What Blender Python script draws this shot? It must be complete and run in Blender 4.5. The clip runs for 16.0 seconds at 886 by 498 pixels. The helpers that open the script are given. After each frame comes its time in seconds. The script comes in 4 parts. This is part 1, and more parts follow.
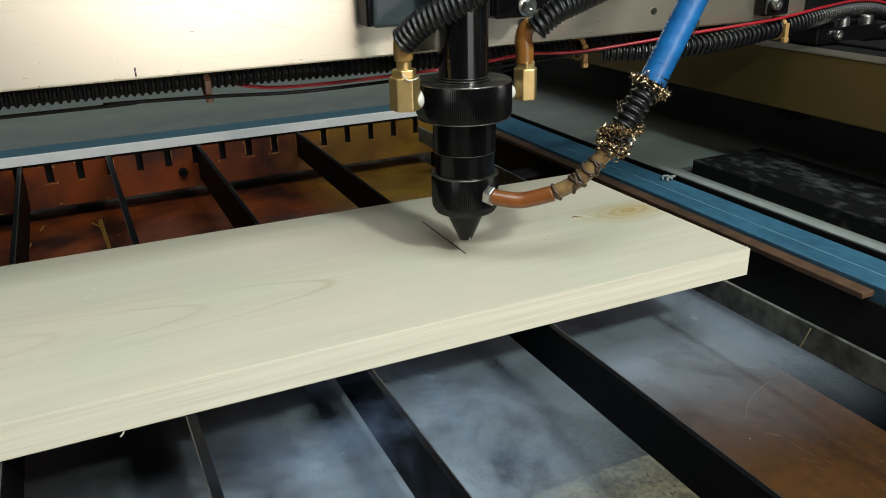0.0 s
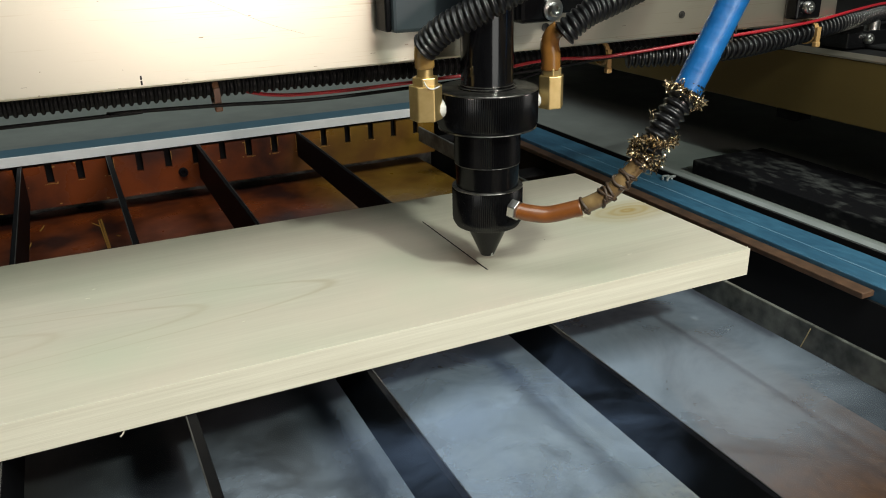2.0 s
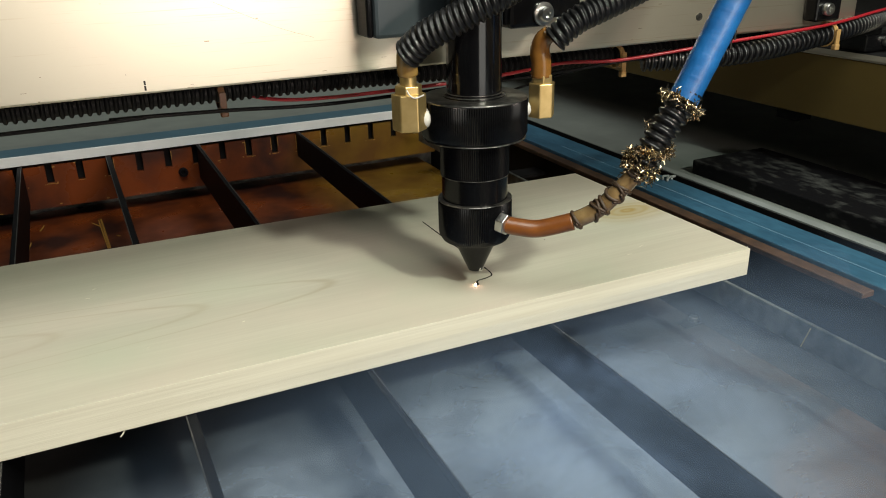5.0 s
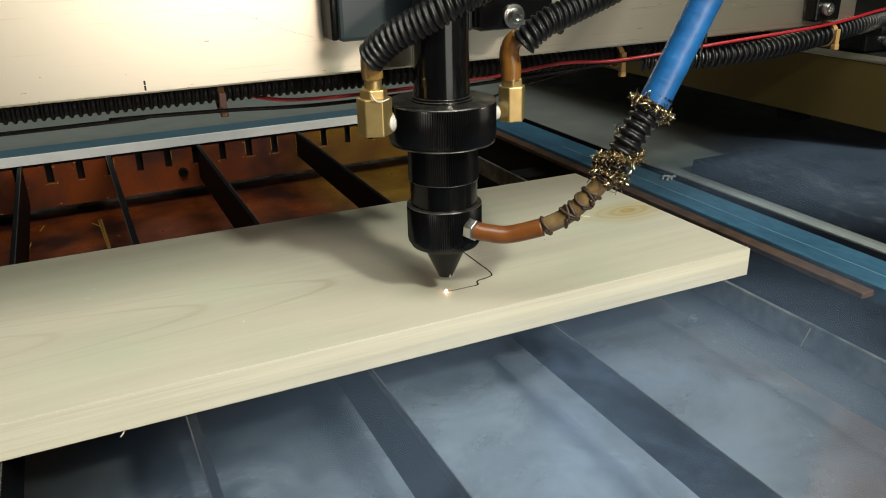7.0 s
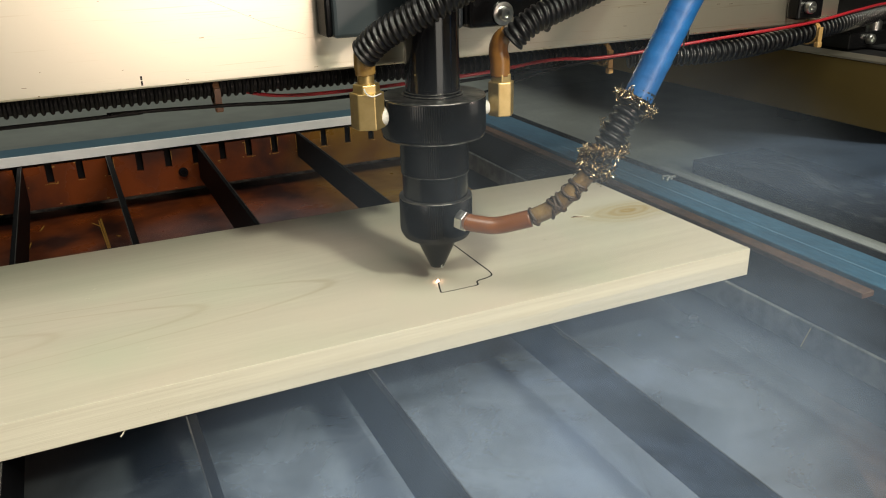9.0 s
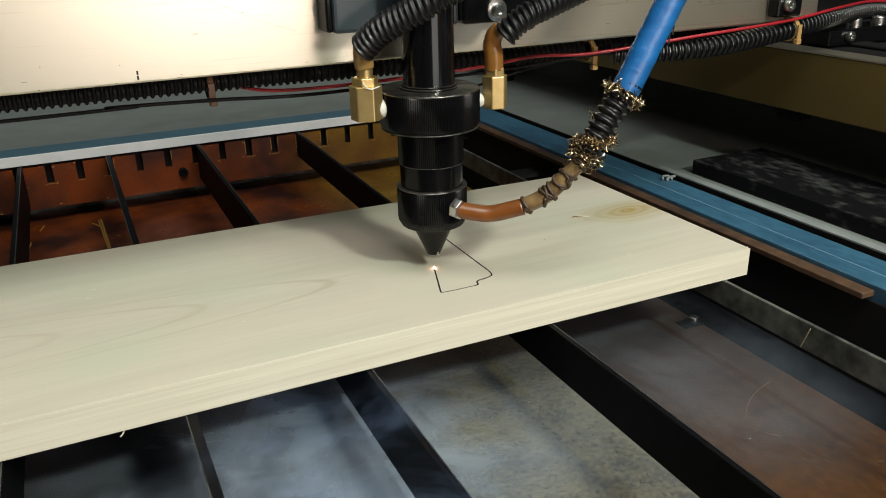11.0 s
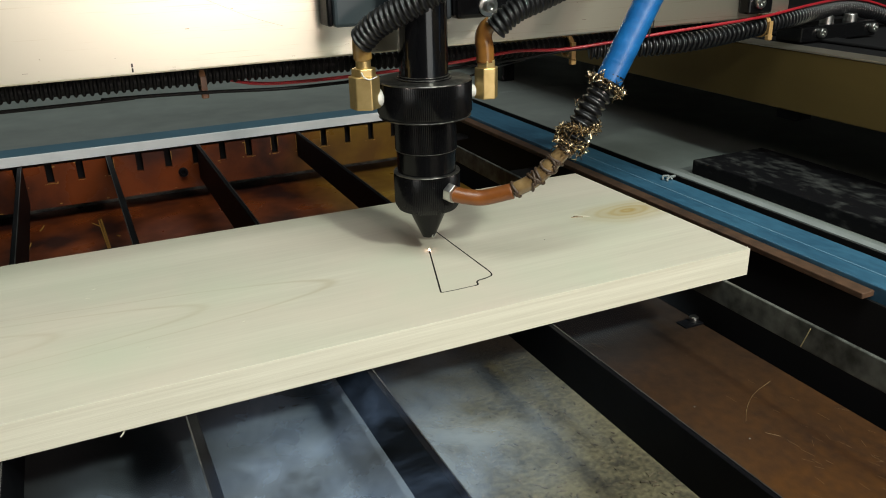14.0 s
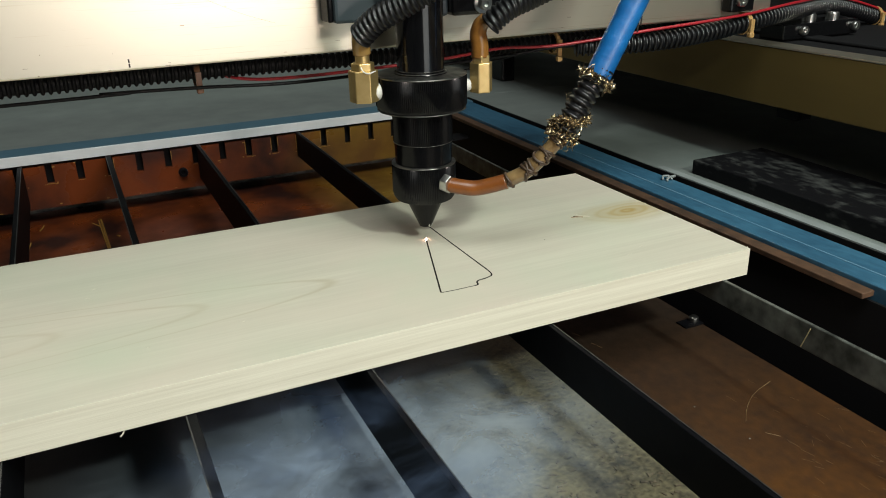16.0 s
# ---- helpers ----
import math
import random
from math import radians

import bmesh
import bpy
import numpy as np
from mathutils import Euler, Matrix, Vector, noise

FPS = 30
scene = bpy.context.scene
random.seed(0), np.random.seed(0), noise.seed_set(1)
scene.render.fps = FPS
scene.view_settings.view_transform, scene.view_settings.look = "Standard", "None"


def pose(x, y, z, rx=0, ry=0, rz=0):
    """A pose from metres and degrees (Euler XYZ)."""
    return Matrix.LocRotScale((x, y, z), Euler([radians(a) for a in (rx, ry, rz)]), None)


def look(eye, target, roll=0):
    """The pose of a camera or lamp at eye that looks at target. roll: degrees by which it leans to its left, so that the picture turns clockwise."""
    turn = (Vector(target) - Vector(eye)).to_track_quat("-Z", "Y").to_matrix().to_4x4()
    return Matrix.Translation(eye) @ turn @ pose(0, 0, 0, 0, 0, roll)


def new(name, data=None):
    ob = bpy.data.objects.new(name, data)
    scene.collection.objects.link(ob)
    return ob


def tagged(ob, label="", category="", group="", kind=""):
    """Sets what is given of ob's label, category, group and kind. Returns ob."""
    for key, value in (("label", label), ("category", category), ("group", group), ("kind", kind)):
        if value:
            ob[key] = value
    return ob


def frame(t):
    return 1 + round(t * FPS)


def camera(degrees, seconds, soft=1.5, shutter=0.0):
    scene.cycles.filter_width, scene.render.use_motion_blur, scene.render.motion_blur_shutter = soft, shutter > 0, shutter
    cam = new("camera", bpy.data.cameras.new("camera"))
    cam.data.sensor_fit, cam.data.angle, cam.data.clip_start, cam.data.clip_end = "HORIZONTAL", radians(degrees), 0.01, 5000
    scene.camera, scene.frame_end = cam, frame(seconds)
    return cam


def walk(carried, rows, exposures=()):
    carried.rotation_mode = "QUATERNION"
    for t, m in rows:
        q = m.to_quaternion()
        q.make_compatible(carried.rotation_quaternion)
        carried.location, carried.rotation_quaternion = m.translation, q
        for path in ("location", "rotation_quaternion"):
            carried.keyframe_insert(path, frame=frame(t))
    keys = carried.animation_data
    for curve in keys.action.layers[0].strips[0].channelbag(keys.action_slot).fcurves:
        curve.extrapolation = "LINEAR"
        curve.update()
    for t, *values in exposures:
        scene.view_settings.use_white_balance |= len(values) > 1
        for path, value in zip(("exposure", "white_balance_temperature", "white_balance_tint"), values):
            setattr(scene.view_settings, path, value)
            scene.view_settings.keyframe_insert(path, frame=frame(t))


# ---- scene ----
# The bed's slats have their tops at z = 0; x runs along the gantry, y away from the viewer.
EYE = (0.0, 0.0, 0.208)
YAW, TILT, ROLL = radians(24.908), radians(22.241), -1.404
AIM = (EYE[0] + math.sin(YAW) * math.cos(TILT), EYE[1] + math.cos(YAW) * math.cos(TILT), EYE[2] - math.sin(TILT))
cam = camera(58.283, 16.0, soft=1.0)
walk(cam, [(0.0, look(EYE, AIM, ROLL)), (16.0, look(EYE, AIM, ROLL))],
     exposures=[(0.0, 0.0, 6400, 8), (3.5, 0.0, 6850, 10), (7.0, 0.0, 7050, 9), (7.8, 0.04, 7100, 11), (8.5, 0.0, 7450, 12), (9.2, 0.0, 7400, 12),
                (11.3, 0.0, 6700, 10), (13.0, 0.0, 6600, 9), (16.0, 0.0, 6500, 8)])

# ---- light ----
world = bpy.data.worlds.new("world")
world.use_nodes = True
world.node_tree.nodes["Background"].inputs[0].default_value = (0.8, 0.88, 1.0, 1)
world.node_tree.nodes["Background"].inputs[1].default_value = 0.08
scene.world = world


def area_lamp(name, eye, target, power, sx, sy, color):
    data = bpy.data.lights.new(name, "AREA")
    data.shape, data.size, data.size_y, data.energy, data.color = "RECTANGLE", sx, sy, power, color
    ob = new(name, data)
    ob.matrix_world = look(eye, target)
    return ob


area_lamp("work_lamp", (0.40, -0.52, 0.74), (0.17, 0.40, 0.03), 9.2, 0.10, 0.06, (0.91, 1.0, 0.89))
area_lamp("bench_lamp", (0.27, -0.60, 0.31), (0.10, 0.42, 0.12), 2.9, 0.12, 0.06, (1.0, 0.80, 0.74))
area_lamp("ceiling_light", (0.20, -0.45, 1.75), (0.2, 0.4, 0.0), 33, 1.6, 0.9, (0.91, 0.95, 0.91))
# daylight in the open doorway
area_lamp("doorway_daylight", (0.66, -2.97, 0.15), (0.66, 0.0, 0.15), 18, 1.6, 2.0, (0.96, 0.97, 0.93))


# ---- materials ----
def mat(name, color, rough=0.5, metal=0.0, grain=0.0, scale=60.0, stretch=(1, 1, 1), color2=None, bump=0.0, spec=0.5,
        coat=0.0, big=6.0, low=0.35, high=0.7, rough2=None):
    """A surface whose colour wanders between two tones at two scales, with a fine relief."""
    m = bpy.data.materials.new(name)
    m.use_nodes = True
    nt = m.node_tree
    b = nt.nodes["Principled BSDF"]
    b.inputs["Roughness"].default_value = rough
    b.inputs["Metallic"].default_value = metal
    b.inputs["Specular IOR Level"].default_value = spec
    b.inputs["Coat Weight"].default_value = coat
    c1 = (*color, 1)
    c2 = (*(color2 or tuple(v * (1 - 0.5 * grain) for v in color)), 1)
    tc = nt.nodes.new("ShaderNodeTexCoord")
    mp = nt.nodes.new("ShaderNodeMapping")
    mp.inputs["Scale"].default_value = stretch
    nt.links.new(tc.outputs["Object"], mp.inputs["Vector"])
    n1 = nt.nodes.new("ShaderNodeTexNoise")
    n1.inputs["Scale"].default_value, n1.inputs["Detail"].default_value = scale, 6
    n2 = nt.nodes.new("ShaderNodeTexNoise")
    n2.inputs["Scale"].default_value, n2.inputs["Detail"].default_value = big, 3
    for n in (n1, n2):
        nt.links.new(mp.outputs[0], n.inputs["Vector"])
    add = nt.nodes.new("ShaderNodeMath")
    add.operation = "ADD"
    half = nt.nodes.new("ShaderNodeMath")
    half.operation = "MULTIPLY"
    half.inputs[1].default_value = 0.5
    nt.links.new(n1.outputs[0], add.inputs[0])
    nt.links.new(n2.outputs[0], add.inputs[1])
    nt.links.new(add.outputs[0], half.inputs[0])
    ramp = nt.nodes.new("ShaderNodeValToRGB")
    ramp.color_ramp.elements[0].position, ramp.color_ramp.elements[1].position = low, high
    ramp.color_ramp.elements[0].color, ramp.color_ramp.elements[1].color = c2, c1
    nt.links.new(half.outputs[0], ramp.inputs[0])
    nt.links.new(ramp.outputs[0], b.inputs["Base Color"])
    if rough2 is not None:
        mr = nt.nodes.new("ShaderNodeMapRange")
        mr.inputs[1].default_value, mr.inputs[2].default_value = low, high
        mr.inputs[3].default_value, mr.inputs[4].default_value = rough2, rough
        nt.links.new(half.outputs[0], mr.inputs[0])
        nt.links.new(mr.outputs[0], b.inputs["Roughness"])
    if bump:
        bp = nt.nodes.new("ShaderNodeBump")
        bp.inputs["Strength"].default_value, bp.inputs["Distance"].default_value = bump, 0.001
        nt.links.new(n1.outputs[0], bp.inputs["Height"])
        nt.links.new(bp.outputs[0], b.inputs["Normal"])
    return m


M = {}
M["crumb"] = mat("burnt_crumbs", (0.16, 0.13, 0.08), 0.8, scale=400, color2=(0.02, 0.016, 0.011), big=120)
M["char"] = mat("charred_wood", (0.012, 0.008, 0.005), 0.9, grain=0.5, scale=900)
M["black"] = mat("black_anodised_metal", (0.0035, 0.0035, 0.004), 0.15, grain=0.4, scale=200, spec=0.30, rough2=0.24)
M["gloss"] = mat("glossy_black_tube", (0.004, 0.004, 0.005), 0.08, grain=0.3, scale=120, spec=0.7, rough2=0.14)
M["plate"] = mat("dark_grey_plate", (0.036, 0.048, 0.056), 0.32, grain=0.4, scale=90, spec=0.5, rough2=0.5)
M["brass"] = mat("brass", (0.68, 0.52, 0.25), 0.42, 0.88, scale=160, color2=(0.46, 0.32, 0.12), bump=0.06)
M["stub"] = mat("copper_brown_hose_end", (0.30, 0.135, 0.030), 0.2, scale=120, color2=(0.12, 0.045, 0.010), spec=0.7, big=50)
M["stub_pale"] = mat("yellow_brown_hose_end", (0.38, 0.24, 0.075), 0.2, scale=120, color2=(0.20, 0.11, 0.030), spec=0.7, big=50)
M["hose"] = mat("brown_silicone_hose", (0.24, 0.078, 0.014), 0.32, scale=120, color2=(0.12, 0.035, 0.008), spec=0.6, big=40)
M["amber"] = mat("yellowed_hose", (0.25, 0.165, 0.075), 0.14, scale=120, color2=(0.085, 0.048, 0.020), spec=0.8, big=60)
M["steel"] = mat("bright_steel", (0.62, 0.62, 0.60), 0.28, 1.0, grain=0.4, scale=200)
M["tape"] = mat("blue_tape", (0.006, 0.125, 0.37), 0.42, scale=90, stretch=(1, 1, 1.6), color2=(0.003, 0.066, 0.22), spec=0.45, bump=0.6, big=55)
M["rubber"] = mat("black_corrugated_plastic", (0.006, 0.006, 0.007), 0.32, grain=0.4, scale=180, spec=0.45)
M["conduit"] = mat("black_corrugated_conduit", (0.005, 0.005, 0.006), 0.30, scale=220, color2=(0.003, 0.003, 0.004), spec=0.45)
M["tinsel"] = mat("frayed_bronze_braid", (0.80, 0.66, 0.44), 0.26, 1.0, scale=400, color2=(0.22, 0.15, 0.08), big=160)
M["alu"] = mat("brushed_aluminium", (0.68, 0.635, 0.525), 0.38, 1.0, scale=46, stretch=(0.5, 14, 26), color2=(0.44, 0.33, 0.17), bump=0.03, big=3, low=0.26, high=0.43)
M["slat"] = mat("blackened_steel_slat", (0.0045, 0.0045, 0.006), 0.55, scale=60, color2=(0.002, 0.002, 0.003), spec=0.10, bump=0.2)
M["slat_top"] = mat("worn_lit_slat_edge", (0.12, 0.12, 0.12), 0.4, 0.6, scale=90, color2=(0.03, 0.03, 0.03))
M["rust"] = mat("rust_brown_resin_coated_steel", (0.165, 0.037, 0.009), 0.24, scale=24, color2=(0.022, 0.006, 0.004), bump=0.12, big=11, rough2=0.45, spec=0.4, low=0.41, high=0.61)
M["chip"] = mat("ochre_resin_coated_steel", (0.32, 0.175, 0.04), 0.4, scale=26, color2=(0.30, 0.16, 0.03), bump=0.15, big=9)
M["tray"] = mat("brown_tray", (0.078, 0.032, 0.009), 0.36, scale=150, stretch=(1, 0.8, 1), color2=(0.032, 0.014, 0.006), bump=0.3, big=12, rough2=0.52, spec=0.35, low=0.36, high=0.66)
M["dust"] = mat("dusty_grey_tray", (0.125, 0.108, 0.060), 0.7, scale=330, color2=(0.026, 0.022, 0.013), bump=1.0, big=42, low=0.36, high=0.60)
M["dark_floor"] = mat("dark_grey_tray", (0.036, 0.036, 0.035), 0.6, scale=60, color2=(0.012, 0.012, 0.013), bump=0.3, big=12)
M["bar"] = mat("stained_grey_bar", (0.125, 0.132, 0.120), 0.45, scale=120, color2=(0.022, 0.024, 0.022), bump=0.2, big=26, low=0.4, high=0.62)
M["blue"] = mat("blue_painted_steel", (0.040, 0.128, 0.205), 0.42, scale=140, stretch=(2, 0.7, 2), color2=(0.020, 0.072, 0.128), bump=0.2, big=22, low=0.36, high=0.64)
M["blue_worn"] = mat("worn_blue_seam", (0.20, 0.33, 0.42), 0.45, scale=90, stretch=(4, 0.4, 4), color2=(0.05, 0.15, 0.25), big=30)
M["pale"] = mat("pale_painted_steel", (0.80, 0.83, 0.83), 0.42, scale=50, color2=(0.66, 0.70, 0.70), bump=0.05)
M["strip"] = mat("grey_steel_strip", (0.27, 0.30, 0.30), 0.42, scale=50, color2=(0.19, 0.21, 0.21), bump=0.05)
M["blue_dull"] = mat("dull_blue_paint", (0.065, 0.145, 0.20), 0.5, scale=40, color2=(0.045, 0.11, 0.155), bump=0.1)
M["satin"] = mat("satin_black_collar", (0.0035, 0.0035, 0.004), 0.2, grain=0.4, scale=150, spec=0.22)
M["deck"] = mat("grey_painted_deck", (0.190, 0.213, 0.203), 0.30, scale=30, color2=(0.150, 0.170, 0.163), big=5, rough2=0.45)
M["corten"] = mat("rusty_strip", (0.115, 0.058, 0.030), 0.6, scale=120, color2=(0.028, 0.015, 0.009), bump=0.3)
M["gold"] = mat("gold_anodised_beam", (0.165, 0.115, 0.034), 0.5, 0.5, scale=30, stretch=(1, .2, 1), color2=(0.12, 0.084, 0.026), big=5)
# black parts, and near-black sheets that carry the shade of recesses
M["dark"] = mat("black_parts_and_recess_shade", (0.007, 0.007, 0.008), 0.7, grain=0.5, scale=40, spec=0.2)
M["housing"] = mat("dark_grey_housing", (0.07, 0.075, 0.075), 0.6, grain=0.4, scale=40)
M["block"] = mat("dusty_black_rail_block", (0.10, 0.105, 0.10), 0.6, scale=170, stretch=(1, 0.5, 1), color2=(0.004, 0.004, 0.005), big=34, low=0.50, high=0.86, spec=0.12, bump=0.2)
M["red"] = mat("red_wire", (0.32, 0.012, 0.02), 0.35, grain=0.3, scale=200)
M["wire"] = mat("black_wire", (0.006, 0.006, 0.007), 0.5, grain=0.3, scale=200, spec=0.15)
M["tie"] = mat("amber_cable_tie", (0.40, 0.24, 0.09), 0.4, grain=0.4, scale=200)
M["tie_brown"] = mat("brown_cable_tie", (0.16, 0.07, 0.03), 0.4, grain=0.4, scale=200)
M["tie_dark"] = mat("scorched_wire", (0.055, 0.032, 0.018), 0.5, grain=0.5, scale=300)
M["stain"] = mat("brown_stain", (0.36, 0.26, 0.14), 0.6, scale=300, color2=(0.14, 0.09, 0.05))
M["worn"] = mat("worn_metal_edge", (0.30, 0.29, 0.27), 0.3, 0.9, scale=300, color2=(0.03, 0.03, 0.03), big=120)
M["hairline"] = mat("pale_hairline_scratch", (0.22, 0.15, 0.07), 0.5, scale=300, color2=(0.12, 0.07, 0.03))
M["hairline_pale"] = mat("pale_yellow_scratch", (0.42, 0.36, 0.20), 0.5, scale=300, color2=(0.24, 0.19, 0.10))
M["ptfe"] = mat("white_thread_tape", (0.62, 0.61, 0.57), 0.5, grain=0.1, scale=300)
M["wall"] = mat("grey_room_wall", (0.30, 0.30, 0.29), 0.8, grain=0.2, scale=4)


def glow(name, color, strength):
    m = bpy.data.materials.new(name)
    m.use_nodes = True
    b = m.node_tree.nodes["Principled BSDF"]
    b.inputs["Base Color"].default_value = (*color, 1)
    b.inputs["Emission Color"].default_value = (*color, 1)
    b.inputs["Emission Strength"].default_value = strength
    return m


def wood():
    """Pale poplar: long fine grain, arched growth lines and one knot."""
    m = mat("pale_wood", (0.560, 0.530, 0.440), 0.55, scale=45, stretch=(0.4, 12, 12), color2=(0.470, 0.436, 0.360), bump=0.10, big=8, low=0.3)
    nt = m.node_tree
    L, N = nt.links, nt.nodes

    def op(kind, a, b=0.0, c=None):
        n = N.new("ShaderNodeMath")
        n.operation = kind
        for i, v in enumerate((a, b, c)):
            if v is None:
                continue
            if hasattr(v, "links"):
                L.new(v, n.inputs[i])
            else:
                n.inputs[i].default_value = v
        return n.outputs[0]

    def mix(fac, a, color):
        n = N.new("ShaderNodeMix")
        n.data_type = "RGBA"
        L.new(fac, n.inputs[0])
        L.new(a, n.inputs[6])
        n.inputs[7].default_value = (*color, 1)
        return n.outputs[2]

    tc = N.new("ShaderNodeTexCoord")
    sep = N.new("ShaderNodeSeparateXYZ")
    L.new(tc.outputs["Object"], sep.inputs[0])
    x, y = sep.outputs[0], sep.outputs[1]
    wob = N.new("ShaderNodeTexNoise")
    wob.inputs["Scale"].default_value, wob.inputs["Detail"].default_value = 22, 4
    L.new(tc.outputs["Object"], wob.inputs["Vector"])
    # arches: growth lines that open towards the board's far end
    dy = op("SUBTRACT", op("ADD", y, op("MULTIPLY", x, 0.02)), 0.409)
    v = op("ADD", op("MULTIPLY", op("MULTIPLY", dy, dy), 165.0), op("MULTIPLY", op("ADD", x, op("MULTIPLY", wob.outputs[0], 0.012)), 1.0))
    wave = op("COSINE", op("MULTIPLY", op("SUBTRACT", v, 0.122), 86.0))
    line = op("POWER", op("MAXIMUM", wave, 0.0), 14.0)
    mask = op("MULTIPLY", op("LESS_THAN", v, 0.150), op("SMOOTH_MIN", op("MAXIMUM", op("MULTIPLY", op("ADD", x, 0.25), 4.0), 0.0), 1.0, 0.1))
    colour = N["Color Ramp"].outputs[0] if "Color Ramp" in N else [n for n in N if n.type == "VALTORGB"][0].outputs[0]
    colour = mix(op("MULTIPLY", op("MULTIPLY", line, mask), 0.46), colour, (0.36, 0.30, 0.20))
    # soft pinkish and greenish clouds in the planed face
    for size, color, amount in ((9, (0.575, 0.500, 0.420), 0.9), (13, (0.470, 0.490, 0.385), 0.7)):
        spot = N.new("ShaderNodeTexNoise")
        spot.inputs["Scale"].default_value, spot.inputs["Detail"].default_value = size, 3
        L.new(tc.outputs["Object"], spot.inputs["Vector"])
        ease = N.new("ShaderNodeMapRange")
        ease.inputs[1].default_value, ease.inputs[2].default_value, ease.inputs[4].default_value = 0.45, 0.75, amount
        L.new(spot.outputs[0], ease.inputs[0])
        colour = mix(ease.outputs[0], colour, color)
    # knot
    kx, ky = op("MULTIPLY", op("SUBTRACT", x, 0.340), 24.0), op("MULTIPLY", op("SUBTRACT", y, 0.4245), 56.0)
    d = op("ADD", op("SQRT", op("ADD", op("MULTIPLY", kx, kx), op("MULTIPLY", ky, ky))), op("MULTIPLY", wob.outputs[0], 0.7))
    ring = op("POWER", op("ABSOLUTE", op("SINE", op("MULTIPLY", d, 11.0))), 3.0)
    near = op("MAXIMUM", op("SUBTRACT", 1.0, op("MULTIPLY", d, 0.62)), 0.0)
    colour = mix(op("MULTIPLY", near, op("ADD", 0.85, op("MULTIPLY", ring, 0.5))), colour, (0.36, 0.255, 0.085))
    L.new(colour, N["Principled BSDF"].inputs["Base Color"])
    return m


M["wood"] = wood()
# sawn wood, coloured lighter than the top to carry the front light
M["edge_wood"] = mat("sawn_edge_with_front_light", (0.640, 0.610, 0.505), 0.6, scale=40, stretch=(0.35, 5, 20), color2=(0.540, 0.505, 0.410), bump=0.15, big=14, low=0.34, high=0.62)


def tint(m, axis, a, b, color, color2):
    """Lets a surface pass over into other tones along one axis, with an uneven border."""
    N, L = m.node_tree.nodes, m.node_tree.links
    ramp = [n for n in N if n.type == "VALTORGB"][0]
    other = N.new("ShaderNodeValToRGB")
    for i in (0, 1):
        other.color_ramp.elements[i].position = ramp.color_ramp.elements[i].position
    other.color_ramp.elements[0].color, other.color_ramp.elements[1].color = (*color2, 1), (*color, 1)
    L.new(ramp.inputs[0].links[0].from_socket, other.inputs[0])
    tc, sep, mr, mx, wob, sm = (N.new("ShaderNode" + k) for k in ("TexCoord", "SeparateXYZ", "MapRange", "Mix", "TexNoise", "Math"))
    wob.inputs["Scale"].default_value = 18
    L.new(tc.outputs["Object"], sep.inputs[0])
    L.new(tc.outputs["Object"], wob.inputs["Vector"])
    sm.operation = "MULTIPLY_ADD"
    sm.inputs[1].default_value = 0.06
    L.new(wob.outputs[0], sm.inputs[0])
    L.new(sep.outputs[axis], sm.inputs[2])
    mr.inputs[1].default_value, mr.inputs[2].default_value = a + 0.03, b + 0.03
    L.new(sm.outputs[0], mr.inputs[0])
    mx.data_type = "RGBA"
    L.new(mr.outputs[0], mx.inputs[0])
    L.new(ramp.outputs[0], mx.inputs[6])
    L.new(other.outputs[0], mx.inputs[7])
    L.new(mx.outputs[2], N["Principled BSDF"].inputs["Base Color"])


tint(M["rust"], 0, 0.20, 0.27, (0.20, 0.115, 0.018), (0.10, 0.045, 0.007))
# the brown and the dusty panel turn darker towards the rear
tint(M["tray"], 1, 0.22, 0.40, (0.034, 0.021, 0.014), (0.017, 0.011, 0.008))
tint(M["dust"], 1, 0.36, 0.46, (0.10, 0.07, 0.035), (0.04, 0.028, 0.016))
M["spark"] = glow("burning_spot", (1.0, 0.56, 0.42), 110)


# ---- mesh makers ----
def thing(name, label, category, place=(0, 0, 0), group="", kind=""):
    ob = new(name)
    ob.location = place
    return tagged(ob, label, category, group, kind)


def part(name, bm, material, parent=None, label="", smooth=None, kind=""):
    me = bpy.data.meshes.new(name)
    bmesh.ops.recalc_face_normals(bm, faces=bm.faces)
    bm.to_mesh(me)
    bm.free()
    me.materials.append(material)
    if smooth is not None:
        for p in me.polygons:
            p.use_smooth = True
        if smooth < 180:
            me.set_sharp_from_angle(angle=radians(smooth))
    ob = new(name, me)
    ob.parent = parent
    return tagged(ob, label, kind=kind)


def box(x0, x1, y0, y1, z0, z1, bevel=0.0, segs=2, bm=None):
    """An upright block between two corners, with rounded edges."""
    out = bm or bmesh.new()
    made = bmesh.ops.create_cube(out, size=1, matrix=Matrix.Translation(((x0 + x1) / 2, (y0 + y1) / 2, (z0 + z1) / 2))
                                 @ Matrix.Diagonal((x1 - x0, y1 - y0, z1 - z0, 1)))
    if bevel:
        edges = list({e for v in made["verts"] for e in v.link_edges})
        bmesh.ops.bevel(out, geom=edges, offset=bevel, segments=segs, affect="EDGES", profile=0.5)
    return out


